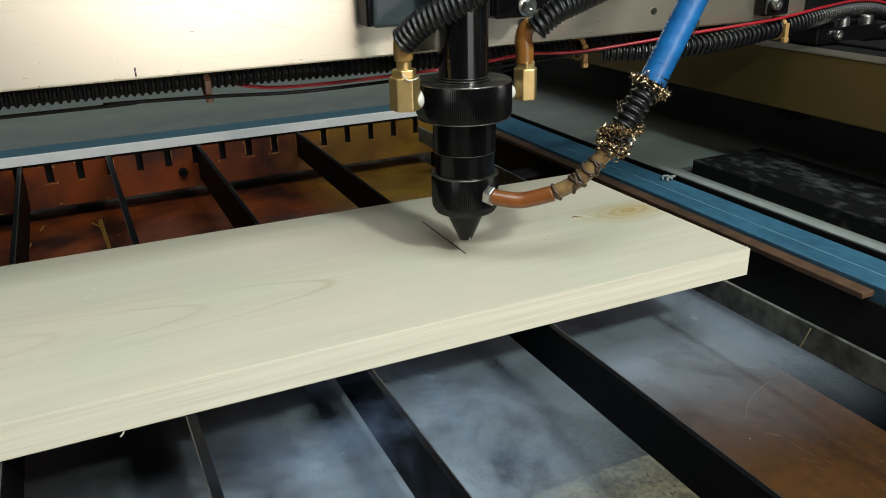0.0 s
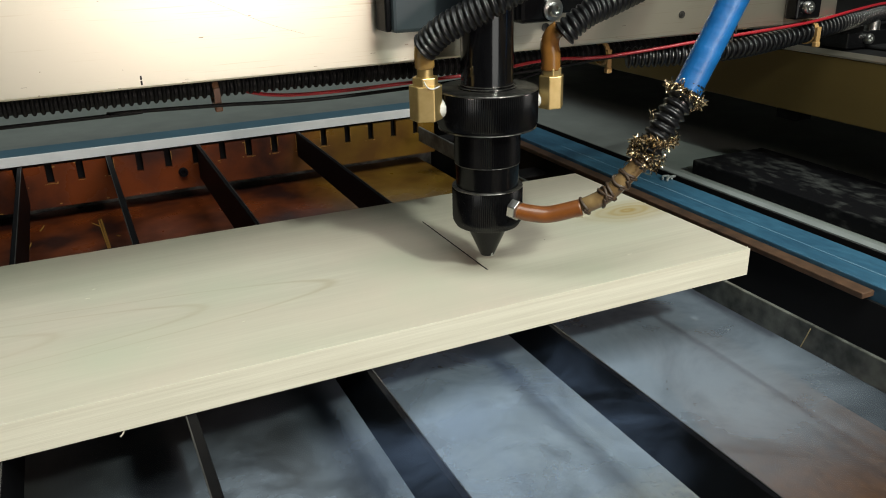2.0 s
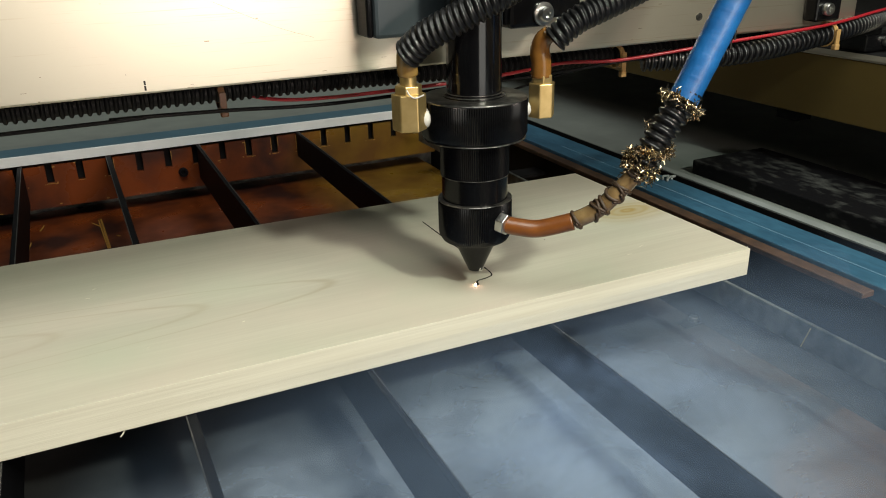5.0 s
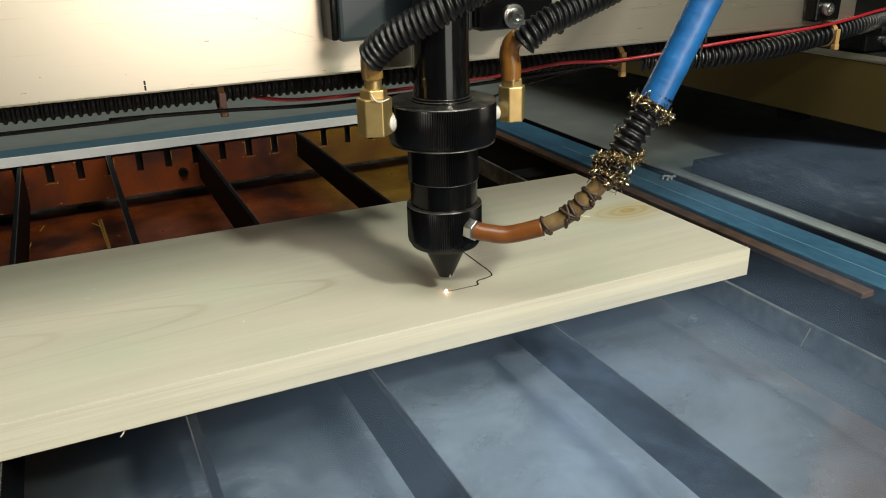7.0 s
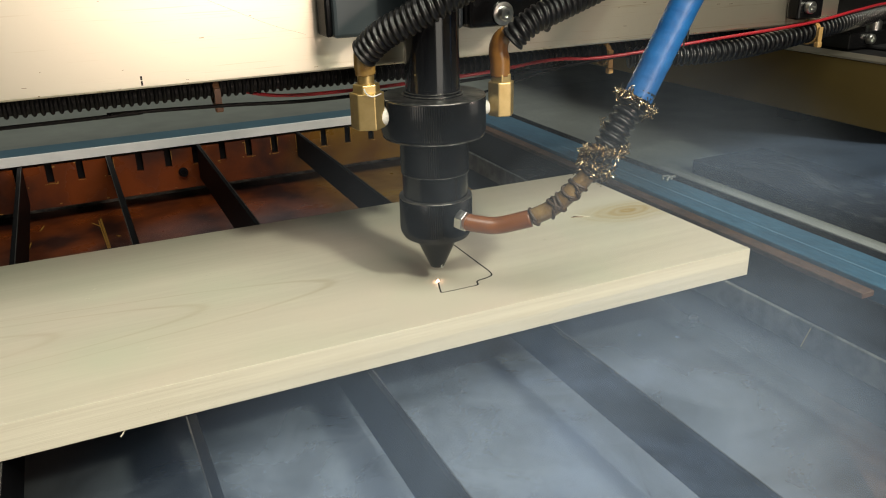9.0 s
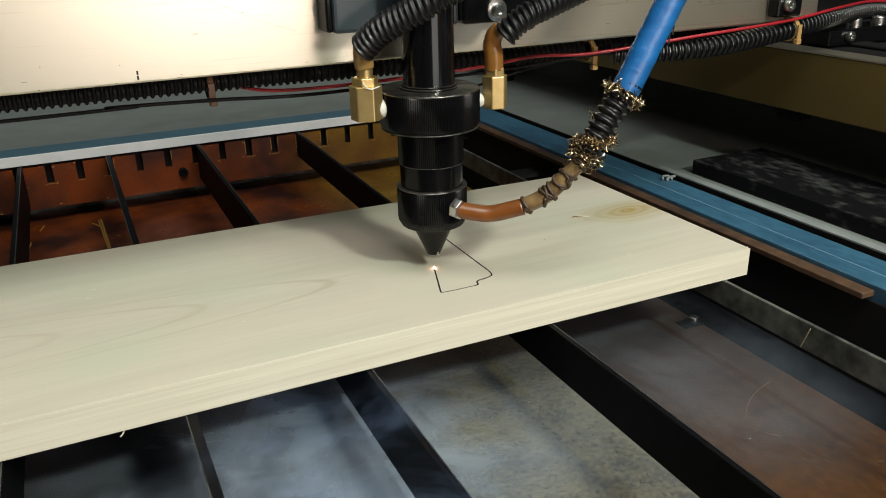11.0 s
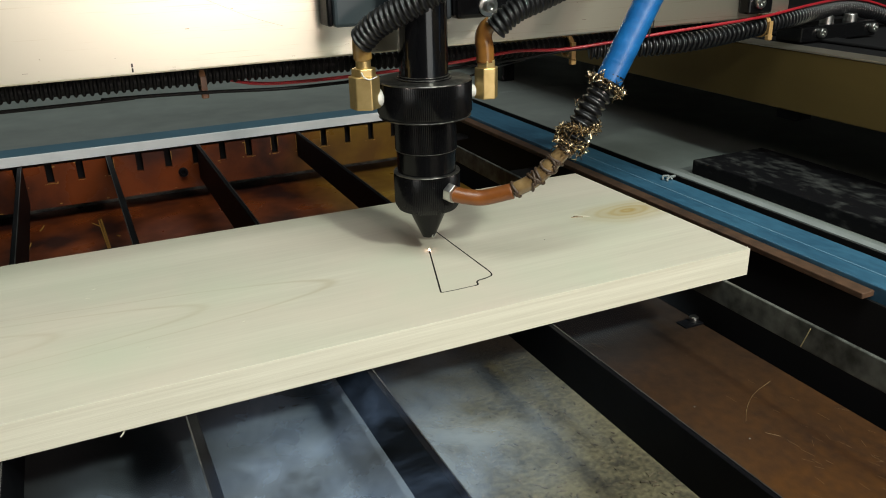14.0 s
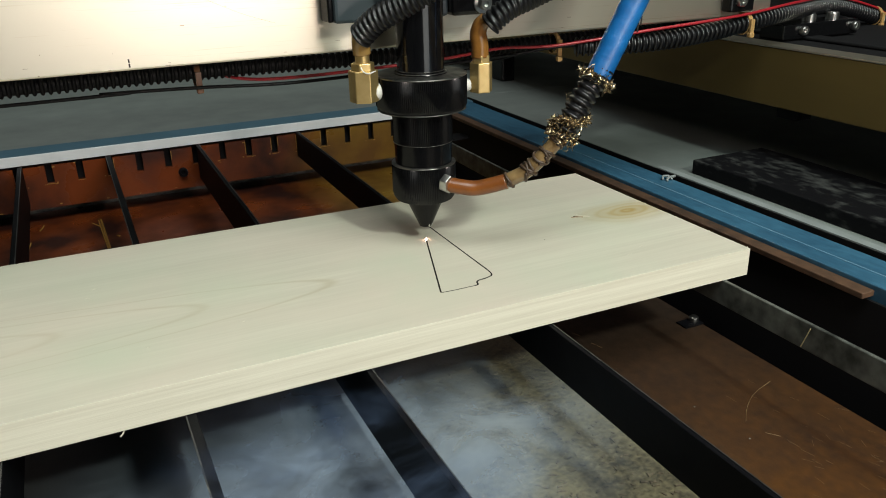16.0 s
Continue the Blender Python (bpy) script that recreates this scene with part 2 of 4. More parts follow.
def lathe(profile, segs=48, ribs=0.0, where=(0, 0, 0), turn=None, bm=None):
    """Turns a profile of (radius, height) round z; ribs: the depth of lengthwise grooves."""
    out = bm or bmesh.new()
    m = Matrix.Translation(where) @ (turn or Matrix.Identity(4))
    rings = []
    for r, z in profile:
        ring = []
        for i in range(segs):
            a = 2 * math.pi * i / segs
            rr = r - (ribs if i % 2 else 0)
            ring.append(out.verts.new(m @ Vector((rr * math.cos(a), rr * math.sin(a), z))))
        rings.append(ring)
    for a, b in zip(rings, rings[1:]):
        for i in range(segs):
            out.faces.new((a[i], a[(i + 1) % segs], b[(i + 1) % segs], b[i]))
    out.faces.new(list(reversed(rings[0])))
    out.faces.new(rings[-1])
    return out


def curve_points(points, step):
    """A smooth line through the points, cut into even steps."""
    p = [Vector(q) for q in points]
    p = [2 * p[0] - p[1]] + p + [2 * p[-1] - p[-2]]
    fine = []
    for i in range(1, len(p) - 2):
        a, b, c, d = p[i - 1:i + 3]
        for k in range(40):
            t = k / 40
            fine.append(0.5 * (2 * b + (c - a) * t + (2 * a - 5 * b + 4 * c - d) * t * t + (3 * b - a - 3 * c + d) * t ** 3))
    fine.append(p[-2])
    out, left = [fine[0]], step
    for a, b in zip(fine, fine[1:]):
        length = (b - a).length
        while length >= left and length > 0:
            a = a + (b - a) * (left / length)
            length = (b - a).length
            out.append(a)
            left = step
        left -= length
    return out


def sweep(points, radius, step=0.002, segs=14, ribs=0.0, pitch=0.0045, bm=None, helix=False, duty=0.5):
    """A hose along the points. ribs: how far its rings stand proud."""
    out = bm or bmesh.new()
    line = curve_points(points, step)
    up, rings, n = Vector((0, 0, 1)), [], len(line)
    side = None
    for i, c in enumerate(line):
        d = (line[min(i + 1, n - 1)] - line[max(i - 1, 0)]).normalized()
        if side is None:
            side = d.cross(up if abs(d.z) < 0.9 else Vector((1, 0, 0))).normalized()
        side = (side - d * side.dot(d)).normalized()
        other = d.cross(side)
        ring = []
        for k in range(segs):
            a = 2 * math.pi * k / segs
            r = radius(i / (n - 1)) if callable(radius) else radius
            if ribs:
                ph = i * step / pitch + (k / segs if helix else 0)
                ph -= math.floor(ph)
                r += ribs * (max(0.0, math.sin(math.pi * min(1, ph / duty))) ** 0.6 if ph < duty else 0)
            ring.append(out.verts.new(c + side * (r * math.cos(a)) + other * (r * math.sin(a))))
        rings.append(ring)
    for a, b in zip(rings, rings[1:]):
        for k in range(segs):
            out.faces.new((a[k], a[(k + 1) % segs], b[(k + 1) % segs], b[k]))
    out.faces.new(rings[0])
    out.faces.new(rings[-1])
    return out


def single(name, bm, material, label, category, group="", kind="", smooth=None):
    ob = part(name, bm, material, None, label, smooth)
    return tagged(ob, label, category, group, kind)


# ---- the machine's bed and housing ----
single("floor", box(-3, 3, -3, 3, -0.95, -0.90), M["wall"], "dull grey workshop floor under the machine", "floor", kind="structure")
single("ceiling", box(-3, 3, -3, 3, 2.2, 2.3), M["wall"], "plain grey workshop ceiling", "ceiling", kind="structure")
for name, b in (("wall_north", (-3, 3, 3, 3.1)), ("wall_east", (3, 3.1, -3.1, 3.1)), ("wall_west", (-3.1, -3, -3.1, 3.1))):
    single(name, box(*b, -0.95, 2.3), M["wall"], "plain grey workshop wall", "wall", kind="structure")
for name, x0, x1, z0, z1 in (("wall_south_1", -3, -0.16, -0.95, 2.3), ("wall_south_2", 1.48, 3, -0.95, 2.3), ("wall_south_3", -0.16, 1.48, 1.18, 2.3)):
    single(name, box(x0, x1, -3.1, -3, z0, z1), M["wall"], "plain grey workshop wall beside an open doorway", "wall", kind="structure")
single("wall_back_housing", box(-0.9, 1.1, 1.35, 1.38, -0.3, 0.45), M["housing"], "dark sheet-metal back wall of the cutter", "housing", kind="structure")
single("wall_side_housing", box(0.98, 1.01, -0.3, 1.35, -0.3, 0.45), M["housing"], "dark sheet-metal side wall of the cutter", "housing", kind="structure")
single("wall_end_housing", box(-0.93, -0.90, -0.3, 1.38, -0.3, 0.45), M["housing"], "dark sheet-metal end wall of the cutter", "housing", kind="structure")
# unseen sheets above the sides, added to keep light off the deck
for name, x0, x1 in (("cover_east", 0.82, 0.98), ("cover_west", -0.90, -0.45)):
    single(name, box(x0, x1, -0.3, 1.35, 0.26, 0.265), M["dark"], "unseen dark sheet added over the machine's side to shade it", "cover", kind="structure")
single("wall_front_housing", box(-0.90, 0.98, -0.33, -0.30, -0.3, -0.02), M["dark"], "dark sheet-metal front of the cutter", "housing", kind="structure")
single("machine_base", box(-0.93, 1.01, -0.33, 1.38, -0.90, -0.30, 0.004), M["deck"], "grey painted steel base cabinet of the cutter", "cabinet", kind="structure")
DECK = 0.0075
deck = thing("deck", "grey painted steel deck round the cutting bed", "deck", kind="structure")
part("deck_panel", box(-0.9, 0.98, 0.885, 1.35, DECK - 0.012, DECK, 0.001), M["deck"], deck)
part("deck_panel", box(0.4505, 0.98, -0.3, 0.885, DECK - 0.012, DECK, 0.001), M["deck"], deck)

tray = thing("tray", "resin-stained steel tray under the slats", "tray", kind="structure")
ZF = -0.06
part("tray_panel", box(-0.9, 0.378, 0.50, 0.885, ZF - 0.004, ZF), M["rust"], tray, "rust-brown to ochre stained tray panel")
part("tray_panel", box(-0.9, 0.128, -0.3, 0.498, ZF - 0.004, ZF), M["dark_floor"], tray, "dark grey tray panel")
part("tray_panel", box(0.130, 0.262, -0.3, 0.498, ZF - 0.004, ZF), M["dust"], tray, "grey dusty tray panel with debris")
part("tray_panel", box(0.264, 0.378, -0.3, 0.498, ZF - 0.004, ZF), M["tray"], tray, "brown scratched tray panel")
part("tray_back", box(-0.9, 0.44, 0.886, 0.89, -0.12, 0.0), M["bar"], tray, "grey tray back wall")
# the deep recess's shade is put into the near-black of these sheets
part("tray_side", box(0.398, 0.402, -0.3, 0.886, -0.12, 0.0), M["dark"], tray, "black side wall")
part("tray_pit", box(-0.9, 0.40, -0.3, 0.886, -0.124, -0.12), M["dark"], tray, "near-black sheet standing in for the shade below the tray")

# comb plate that holds the slats
PITCH, X0 = 0.0281, -0.0595
comb = thing("comb_plate", "rust-brown slotted comb plate holding the slats", "comb plate", kind="structure")


def comb_plate():
    half, y0, y1, zt, zs, zb = 0.0033, 0.848, 0.852, -0.0025, -0.0205, -0.0455
    line = [(-0.75, zb), (-0.75, zt)]
    for i in range(-24, 16):
        c = X0 + PITCH * i
        line += [(c - half, zt), (c - half, zs), (c + half, zs), (c + half, zt)]
    line += [(0.386, zt), (0.386, zb)]
    bm = bmesh.new()
    face = bm.faces.new([bm.verts.new((x, y0, z)) for x, z in line])
    out = bmesh.ops.extrude_face_region(bm, geom=[face])
    bmesh.ops.translate(bm, verts=[v for v in out["geom"] if isinstance(v, bmesh.types.BMVert)], vec=(0, y1 - y0, 0))
    return bm


part("comb", comb_plate(), M["rust"], comb)
# near-black sheet behind the comb, so the slots look shaded
part("ledge", box(-0.75, 0.386, 0.858, 0.862, -0.035, 0.0), M["dark"], comb, "near-black sheet standing in for the shade in the slots")


def screw(parent, place, turn, r, material, name="screw"):
    bm = lathe([(r, 0), (r, r * 0.8), (r * 0.85, r), (r * 0.5, r), (r * 0.45, r * 0.5)], 20, where=place, turn=turn)
    return part(name, bm, material, parent, smooth=40)


FRONT = pose(0, 0, 0, 90)
screw(comb, (0.094, 0.8478, -0.0275), FRONT, 0.0048, M["slat"], "screw")
screw(comb, (0.258, 0.83, -0.058), FRONT, 0.0045, M["slat"], "screw")

# slats
for x, h, w, lit in ((X0 - 3 * PITCH, 0.04, 0.004, 0), (-0.0580, 0.040, 0.004, 1), (0.0216, 0.036, 0.0050, 0), (0.1105, 0.037, 0.0035, 1), (0.2180, 0.0280, 0.003, 1)):
    slat = thing("slat", "blackened steel slat standing on edge in the bed", "slat", (x, 0, 0), "slats of the bed")
    part("blade", box(0, w, -0.25, 0.8475, -h, -0.0004, 0.0003, 1), M["slat"], slat)
    if w == 0.0050:
        slat.rotation_euler[1] = radians(-6)  # this one leans in its slot
    # scraped arris with its catch of light painted bright; lit picks the side
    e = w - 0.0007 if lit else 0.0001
    part("worn_lit_edge", box(e, e + 0.0006, -0.25, 0.8475, -0.0005, 0.0), M["slat_top"], slat, "scraped top edge, coloured bright where it catches light")

bar = thing("side_bar", "stained grey flat bar along the bed's side", "bar")
part("bar_face", box(0.3445, 0.347, -0.25, 0.80, -0.0165, 0.0, 0.0006), M["bar"], bar)
part("chalk_mark", sweep([(0.3443, 0.2694, -0.0156), (0.3443, 0.2645, -0.0006)], 0.00035, 0.002, 6), M["hairline_pale"], bar, "pale scratch")
for y in (-0.2, 0.62, 0.78):
    part("bar_bracket", box(0.3472, 0.398, y, y + 0.02, -0.0165, -0.0135), M["dark"], bar, "black mounting angle")

# frame round the bed
frame_bed = thing("bed_frame", "blue painted steel frame round the bed", "frame", kind="structure")
part("rear_rail", box(-0.9, 0.44, 0.850, 0.8845, 0.0, 0.0095, 0.0008), M["blue_dull"], frame_bed, "blue rear rail")
part("rear_face", box(-0.9, 0.40, 0.847, 0.8495, 0.0002, 0.0098, 0.0004), M["pale"], frame_bed, "pale worn front face of the rear rail")
part("side_rail", box(0.400, 0.436, -0.25, 0.8495, -0.004, 0.0095, 0.0008), M["blue"], frame_bed, "blue side rail")
part("side_rib", box(0.4149, 0.4158, -0.25, 0.62, 0.0094, 0.0098, 0.0001), M["blue_worn"], frame_bed, "raised seam on the side rail")
# the gap's shade is coloured into its bottom and inner side
part("gap", box(0.4362, 0.4500, -0.25, 0.8845, -0.045, -0.035), M["dark"], frame_bed, "near-black sheet standing in for the gap's shade")
part("gap_side", box(0.4494, 0.4503, -0.25, 0.884, -0.034, DECK - 0.0003), M["dark"], frame_bed, "inner side of the gap, coloured near-black for its shade")
part("pale_strip", box(0.4507, 0.4585, -0.25, 0.525, DECK + 0.0001, 0.0080, 0.0002), M["strip"], frame_bed, "pale steel strip")
part("rust_strip", box(0.3895, 0.3996, 0.270, 0.8465, 0.0030, 0.0068, 0.0006), M["corten"], frame_bed, "rust-brown edge strip")

# black block on the deck
block = thing("guide_block", "long black metal guide block with grey dust, on the deck", "block")
part("block_body", box(0.465, 0.543, 0.02, 0.497, DECK, 0.0195, 0.001), M["block"], block)

# small black stop standing behind the bed
single("rear_stop", box(0.5351, 0.5548, 0.9480, 0.9780, DECK, 0.0486, 0.002), M["satin"], "small black metal stop standing on the deck", "stop")

# side beam on which the gantry runs
beam = thing("side_beam", "gold-toned aluminium side beam carrying the gantry", "beam")
part("beam_body", box(0.52, 0.78, -0.3, 1.30, 0.063, 0.1095, 0.0008), M["gold"], beam)
part("beam_lip", box(0.5195, 0.54, -0.3, 1.30, 0.1097, 0.1112, 0.0004), M["alu"], beam, "bright top edge")
part("stop_block", box(0.528, 0.546, 0.452, 0.474, 0.0530, 0.063, 0.002), M["dark"], beam, "black stop under the beam")
part("top_plate", box(0.5405, 0.78, -0.3, 1.30, 0.1097, 0.1106, 0.0003), M["dark"], beam, "black top of the beam")
part("track", box(0.566, 0.585, -0.3, 1.30, 0.1108, 0.1135, 0.001), M["dark"], beam, "black guide track")

# scratches, flakes and debris in the bed
ARC = ((0.3617, 0.3004), (0.3426, 0.2944), (0.3274, 0.2851), (0.3158, 0.2743))


def scratch(parent, pts, width, material, name="scratch"):
    return part(name, sweep(pts, width, 0.002, 5), material, parent)


scratch(tray, [(x, y, ZF + 0.0001) for x, y in ARC], 0.00016, M["hairline"])
rng = random.Random(12)
for k in range(110):
    x, y = 0.373 - abs(rng.gauss(0, 0.035)), 0.15 + abs(rng.gauss(0, 0.06))
    if x < 0.268:
        continue
    a, n = (rng.gauss(1.35, 0.35) if rng.random() < 0.75 else rng.uniform(0, 3)), rng.uniform(0.0045, 0.010)
    scratch(tray, [(x, y, ZF), (x + n * math.cos(a), y - n * math.sin(a), ZF)], rng.uniform(0.00003, 0.00008), M["hairline"])
for x, y, a, n in ((0.289, 0.410, 1.2, 0.007), (0.292, 0.392, 1.2, 0.005), (0.2935, 0.387, 1.2, 0.005), (0.270, 0.318, 0.95, 0.020), (0.318, 0.262, 0.9, 0.008)):
    scratch(tray, [(x, y, ZF + 0.0001), (x + n * math.cos(a), y - n * math.sin(a), ZF + 0.0001)], 0.00013, M["hairline"])
for x, y in ((0.301, 0.300), (0.3065, 0.262)):
    part("pit_mark", lathe([(0.0005, 0), (0.0004, 0.0001)], 10, where=(x, y, ZF)), M["strip"], tray, "tiny bright pit")
for x0, y0, x1, y1, w in ((0.0061, 0.8325, 0.0086, 0.7418, 0.0014), (0.0040, 0.8300, 0.0070, 0.7418, 0.0010), (-0.0023, 0.8241, 0.0050, 0.8080, 0.0012), (-0.0458, 0.839, -0.0500, 0.822, 0.0010), (-0.0572, 0.7937, -0.0600, 0.770, 0.0010),
                          (0.0175, 0.7740, 0.0200, 0.7700, 0.0020)):
    scratch(tray, [(x0, y0, ZF - w * 0.6), (x1, y1, ZF - w * 0.6)], w, M["chip"], "resin_streak")
for i in range(-2, 14):
    c = X0 + PITCH * i
    for x0, x1, z0, z1 in ((c - 0.0042, c - 0.0034, -0.0205, -0.004), (c + 0.0034, c + 0.0040, -0.0200, -0.004), (c - 0.0036, c + 0.0038, -0.0214, -0.0207)):
        if rng.random() < 0.4:
            part("worn_rim", box(x0, x1, 0.8478, 0.848, z0 + rng.random() * (z1 - z0) * 0.6, z1), M["chip"], comb, "ochre worn slot edge")
for k in range(40):
    i = rng.randint(-2, 13)
    x, z = X0 + PITCH * i + rng.choice((-1, 1)) * rng.uniform(0.0036, 0.008), rng.choice((-0.0215, -0.004, -0.044)) + rng.uniform(-0.0015, 0.001)
    part("flake", box(x - rng.uniform(0.0004, 0.0022), x + 0.0006, 0.8477, 0.848, z, z + rng.uniform(0.0004, 0.0014)), M["chip"], comb, "flaked ochre resin")


def debris():
    """Crumbs and slivers of burnt wood on the dusty panel."""
    bm, rng = bmesh.new(), random.Random(31)
    for k in range(900):
        x, y = rng.uniform(0.135, 0.258), rng.uniform(0.14, 0.40)
        if rng.random() < (y - 0.14) * 2.2:
            continue
        n, w = rng.uniform(0.0006, 0.0042), rng.uniform(0.0003, 0.0009)
        m = pose(x, y, ZF + w * 0.4, rng.uniform(-8, 8), rng.uniform(-8, 8), rng.uniform(0, 360)) @ Matrix.Diagonal((n, w, w, 1))
        bmesh.ops.create_cube(bm, size=1, matrix=m)
    return bm


single("wood_debris", debris(), M["crumb"], "crumbs and slivers of burnt wood on the tray", "debris", kind="stuff")
stud = thing("floor_stud", "steel stud standing at the edge of the brown tray", "stud", (0.3745, 0.3837, ZF))
part("stud_body", lathe([(0.0034, 0), (0.0034, 0.004), (0.0026, 0.0046)], 20), M["steel"], stud, smooth=40)
part("stud_plate", box(-0.012, 0.004, -0.006, 0.004, 0.0, 0.0012), M["slat"], stud, "dark base plate")
bead = thing("wire_scrap", "pale blue scrap of wire lying on the blue rail", "scrap", (0.4322, 0.4876, 0.0095))
part("scrap_end", sweep([(-0.005, -0.004, 0.001), (-0.001, -0.001, 0.0022), (0.004, 0.001, 0.0016), (0.009, 0.002, 0.0012)], 0.0011, 0.001, 8), M["strip"], bead, smooth=180)
part("scrap_loop", sweep([(-0.006, 0.0, 0.001), (-0.003, 0.003, 0.0026), (0.002, 0.001, 0.0022), (0.0, -0.004, 0.001)], 0.0009, 0.001, 8), M["strip"], bead, smooth=180)

# ---- the board ----
T = 0.018
board = thing("board", "pale poplar board lying on the slats, being cut", "board")


def board_mesh():
    bm = bmesh.new()
    base = [(-0.42, 0.3382), (0.3633, 0.3310), (0.3603, 0.5167), (-0.42, 0.5361)]
    lo = [bm.verts.new((x, y, 0.0003)) for x, y in base]
    hi = [bm.verts.new((x, y, T)) for x, y in base]
    bm.faces.new(list(reversed(lo)))
    bm.faces.new(hi)
    for i in range(4):
        j = (i + 1) % 4
        bm.faces.new((lo[i], lo[j], hi[j], hi[i]))
    bmesh.ops.bevel(bm, geom=list(bm.edges), offset=0.00010, segments=1, affect="EDGES", profile=0.5)
    bm.normal_update()
    for f in bm.faces:
        f.material_index = 0 if f.normal.z > 0.8 else 1
    return bm


plank = part("plank", board_mesh(), M["wood"], board)
plank.data.materials.append(M["edge_wood"])

part("splinter", sweep([(-0.004, 0.3378, 0.001), (-0.0055, 0.335, -0.001), (-0.0075, 0.333, -0.002)], 0.0004, 0.001, 5), M["wood"], board, "torn splinter")
part("fleck", sweep([(0.2985, 0.4305, T), (0.302, 0.4294, T + 0.0001), (0.306, 0.4275, T)], 0.0005, 0.001, 6), M["stain"], board, "brown bark fleck")
part("fleck", lathe([(0.0005, 0), (0.0004, 0.0001)], 8, where=(0.2600, 0.4040, T)), M["char"], board, "tiny dark spot")

part("fleck", sweep([(0.3000, 0.4310, T), (0.3020, 0.4302, T + 0.0001), (0.3035, 0.4290, T)], 0.00055, 0.0006, 6), M["char"], board, "small dark bark pit")
part("fleck", sweep([(0.3040, 0.4345, T), (0.3060, 0.4300, T + 0.0001), (0.3110, 0.4262, T)], 0.0004, 0.001, 6), M["edge_wood"], board, "pale torn fleck")
for y, n in ((0.3335, 0.0012), (0.345, 0.0007), (0.366, 0.0010), (0.371, 0.0006), (0.392, 0.0008), (0.43, 0.0006)):
    x = 0.3633 - (y - 0.331) * 0.0162
    part("splinter", sweep([(x - 0.001, y, T - 0.0008), (x + n * 0.5, y + 0.0006, T - 0.0004), (x + n, y + 0.0014, T - 0.0006)], 0.0004, 0.0004, 5), M["edge_wood"], board, "rough torn fibre at the sawn end")
for x, y, n in ((0.2905, 0.3585, 0.0040), (0.306, 0.366, 0.0030), (0.215, 0.352, 0.002), (-0.0128, 0.4505, 0.003), (-0.008, 0.462, 0.002), (0.060, 0.3807, 0.002), (0.012, 0.375, 0.002)):
    part("fleck", sweep([(x, y, T), (x + n * 0.6, y + 0.0006, T), (x + n, y, T)], 0.00014, 0.0006, 5), M["edge_wood"], board, "pale splintered fleck")

# the cut: burnt pieces that come up one by one as the beam passes
SLOPE = 0.335
CUT_ROWS = [(0.0, 0.2048, 0.4075), (0.5, 0.2048, 0.3937), (1.0, 0.2048, 0.3889), (1.5, 0.2049, 0.3839), (2.0, 0.2049, 0.3795),
            (2.5, 0.2046, 0.3750), (2.75, 0.2041, 0.3726), (3.0, 0.2025, 0.3708), (3.5, 0.1985, 0.3694), (4.0, 0.1938, 0.3688),
            (4.2, 0.1921, 0.3681), (4.4, 0.1911, 0.3665), (4.6, 0.1907, 0.3645), (4.8, 0.1900, 0.3634), (5.0, 0.1885, 0.3633),
            (6.5, 0.1748, 0.3633), (7.0, 0.1702, 0.3636), (7.25, 0.1680, 0.3638), (7.4, 0.1672, 0.3643), (7.5, 0.1675, 0.3651),
            (8.0, 0.1688, 0.3690)]
CUT_ROWS += [(8 + 0.5 * i, 0.1688 + SLOPE * 0.00449 * i, 0.3690 + 0.00449 * i) for i in range(1, 17)]


def head_xy(t):
    for (a, x0, y0), (b, x1, y1) in zip(CUT_ROWS, CUT_ROWS[1:]):
        if a <= t <= b:
            k = (t - a) / (b - a)
            return x0 + (x1 - x0) * k, y0 + (y1 - y0) * k
    return CUT_ROWS[-1][1:]


def cut_piece(a, b, z, half=0.00045):
    d = (Vector(b) - Vector(a))
    bm = box(-d.length / 2 - 0.0003, d.length / 2 + 0.0003, -half, half, -0.0004, 0.0)
    ob = part("cut_line", bm, M["char"], board)
    ob.location = ((a[0] + b[0]) / 2, (a[1] + b[1]) / 2, z)
    ob.rotation_euler[2] = math.atan2(d.y, d.x)
    return ob


tagged(cut_piece((0.2046, 0.4728), (0.2048, 0.4075), T + 0.0001), "thin charred cut line")
CUT = []
for i in range(112):
    t0, t1 = i / 7, (i + 1) / 7
    CUT.append((t1, cut_piece(head_xy(t0), head_xy(t1), T - 0.0008, 0.00028 if 4.9 < t0 < 7.3 else 0.00045)))

# ---- the gantry; its poses are given for its place at 7 s ----
gantry = thing("gantry", "brushed aluminium gantry beam with cable conduit below", "gantry")
GF, GB = 0.404, 0.136
part("beam", box(-0.75, 0.515, GF, GF + 0.062, GB, 0.235, 0.0012), M["alu"], gantry, "pale brushed aluminium beam")
part("conduit", sweep([(-0.75, 0.453, 0.1250), (0, 0.453, 0.1246), (0.15, 0.453, 0.1240), (0.26, 0.453, 0.1220), (0.34, 0.452, 0.1225), (0.42, 0.448, 0.1240), (0.47, 0.44, 0.1265)],
                      0.0043, 0.0004, 12, 0.0016, 0.0044, duty=0.62), M["wire"], gantry, "black corrugated cable conduit", 60)
part("conduit", sweep([(0.345, 0.425, 0.1215), (0.385, 0.408, 0.1225), (0.4210, 0.4008, 0.1245), (0.4600, 0.4000, 0.1280), (0.4963, 0.4000, 0.1327), (0.5375, 0.4090, 0.1349), (0.6009, 0.4330, 0.1342), (0.6481, 0.4460, 0.1299), (0.6955, 0.4520, 0.1194), (0.7233, 0.4550, 0.1116), (0.80, 0.47, 0.116)],
                      0.0052, 0.0004, 14, 0.0020, 0.0044, duty=0.66), M["conduit"], gantry, "thicker black corrugated conduit", 60)
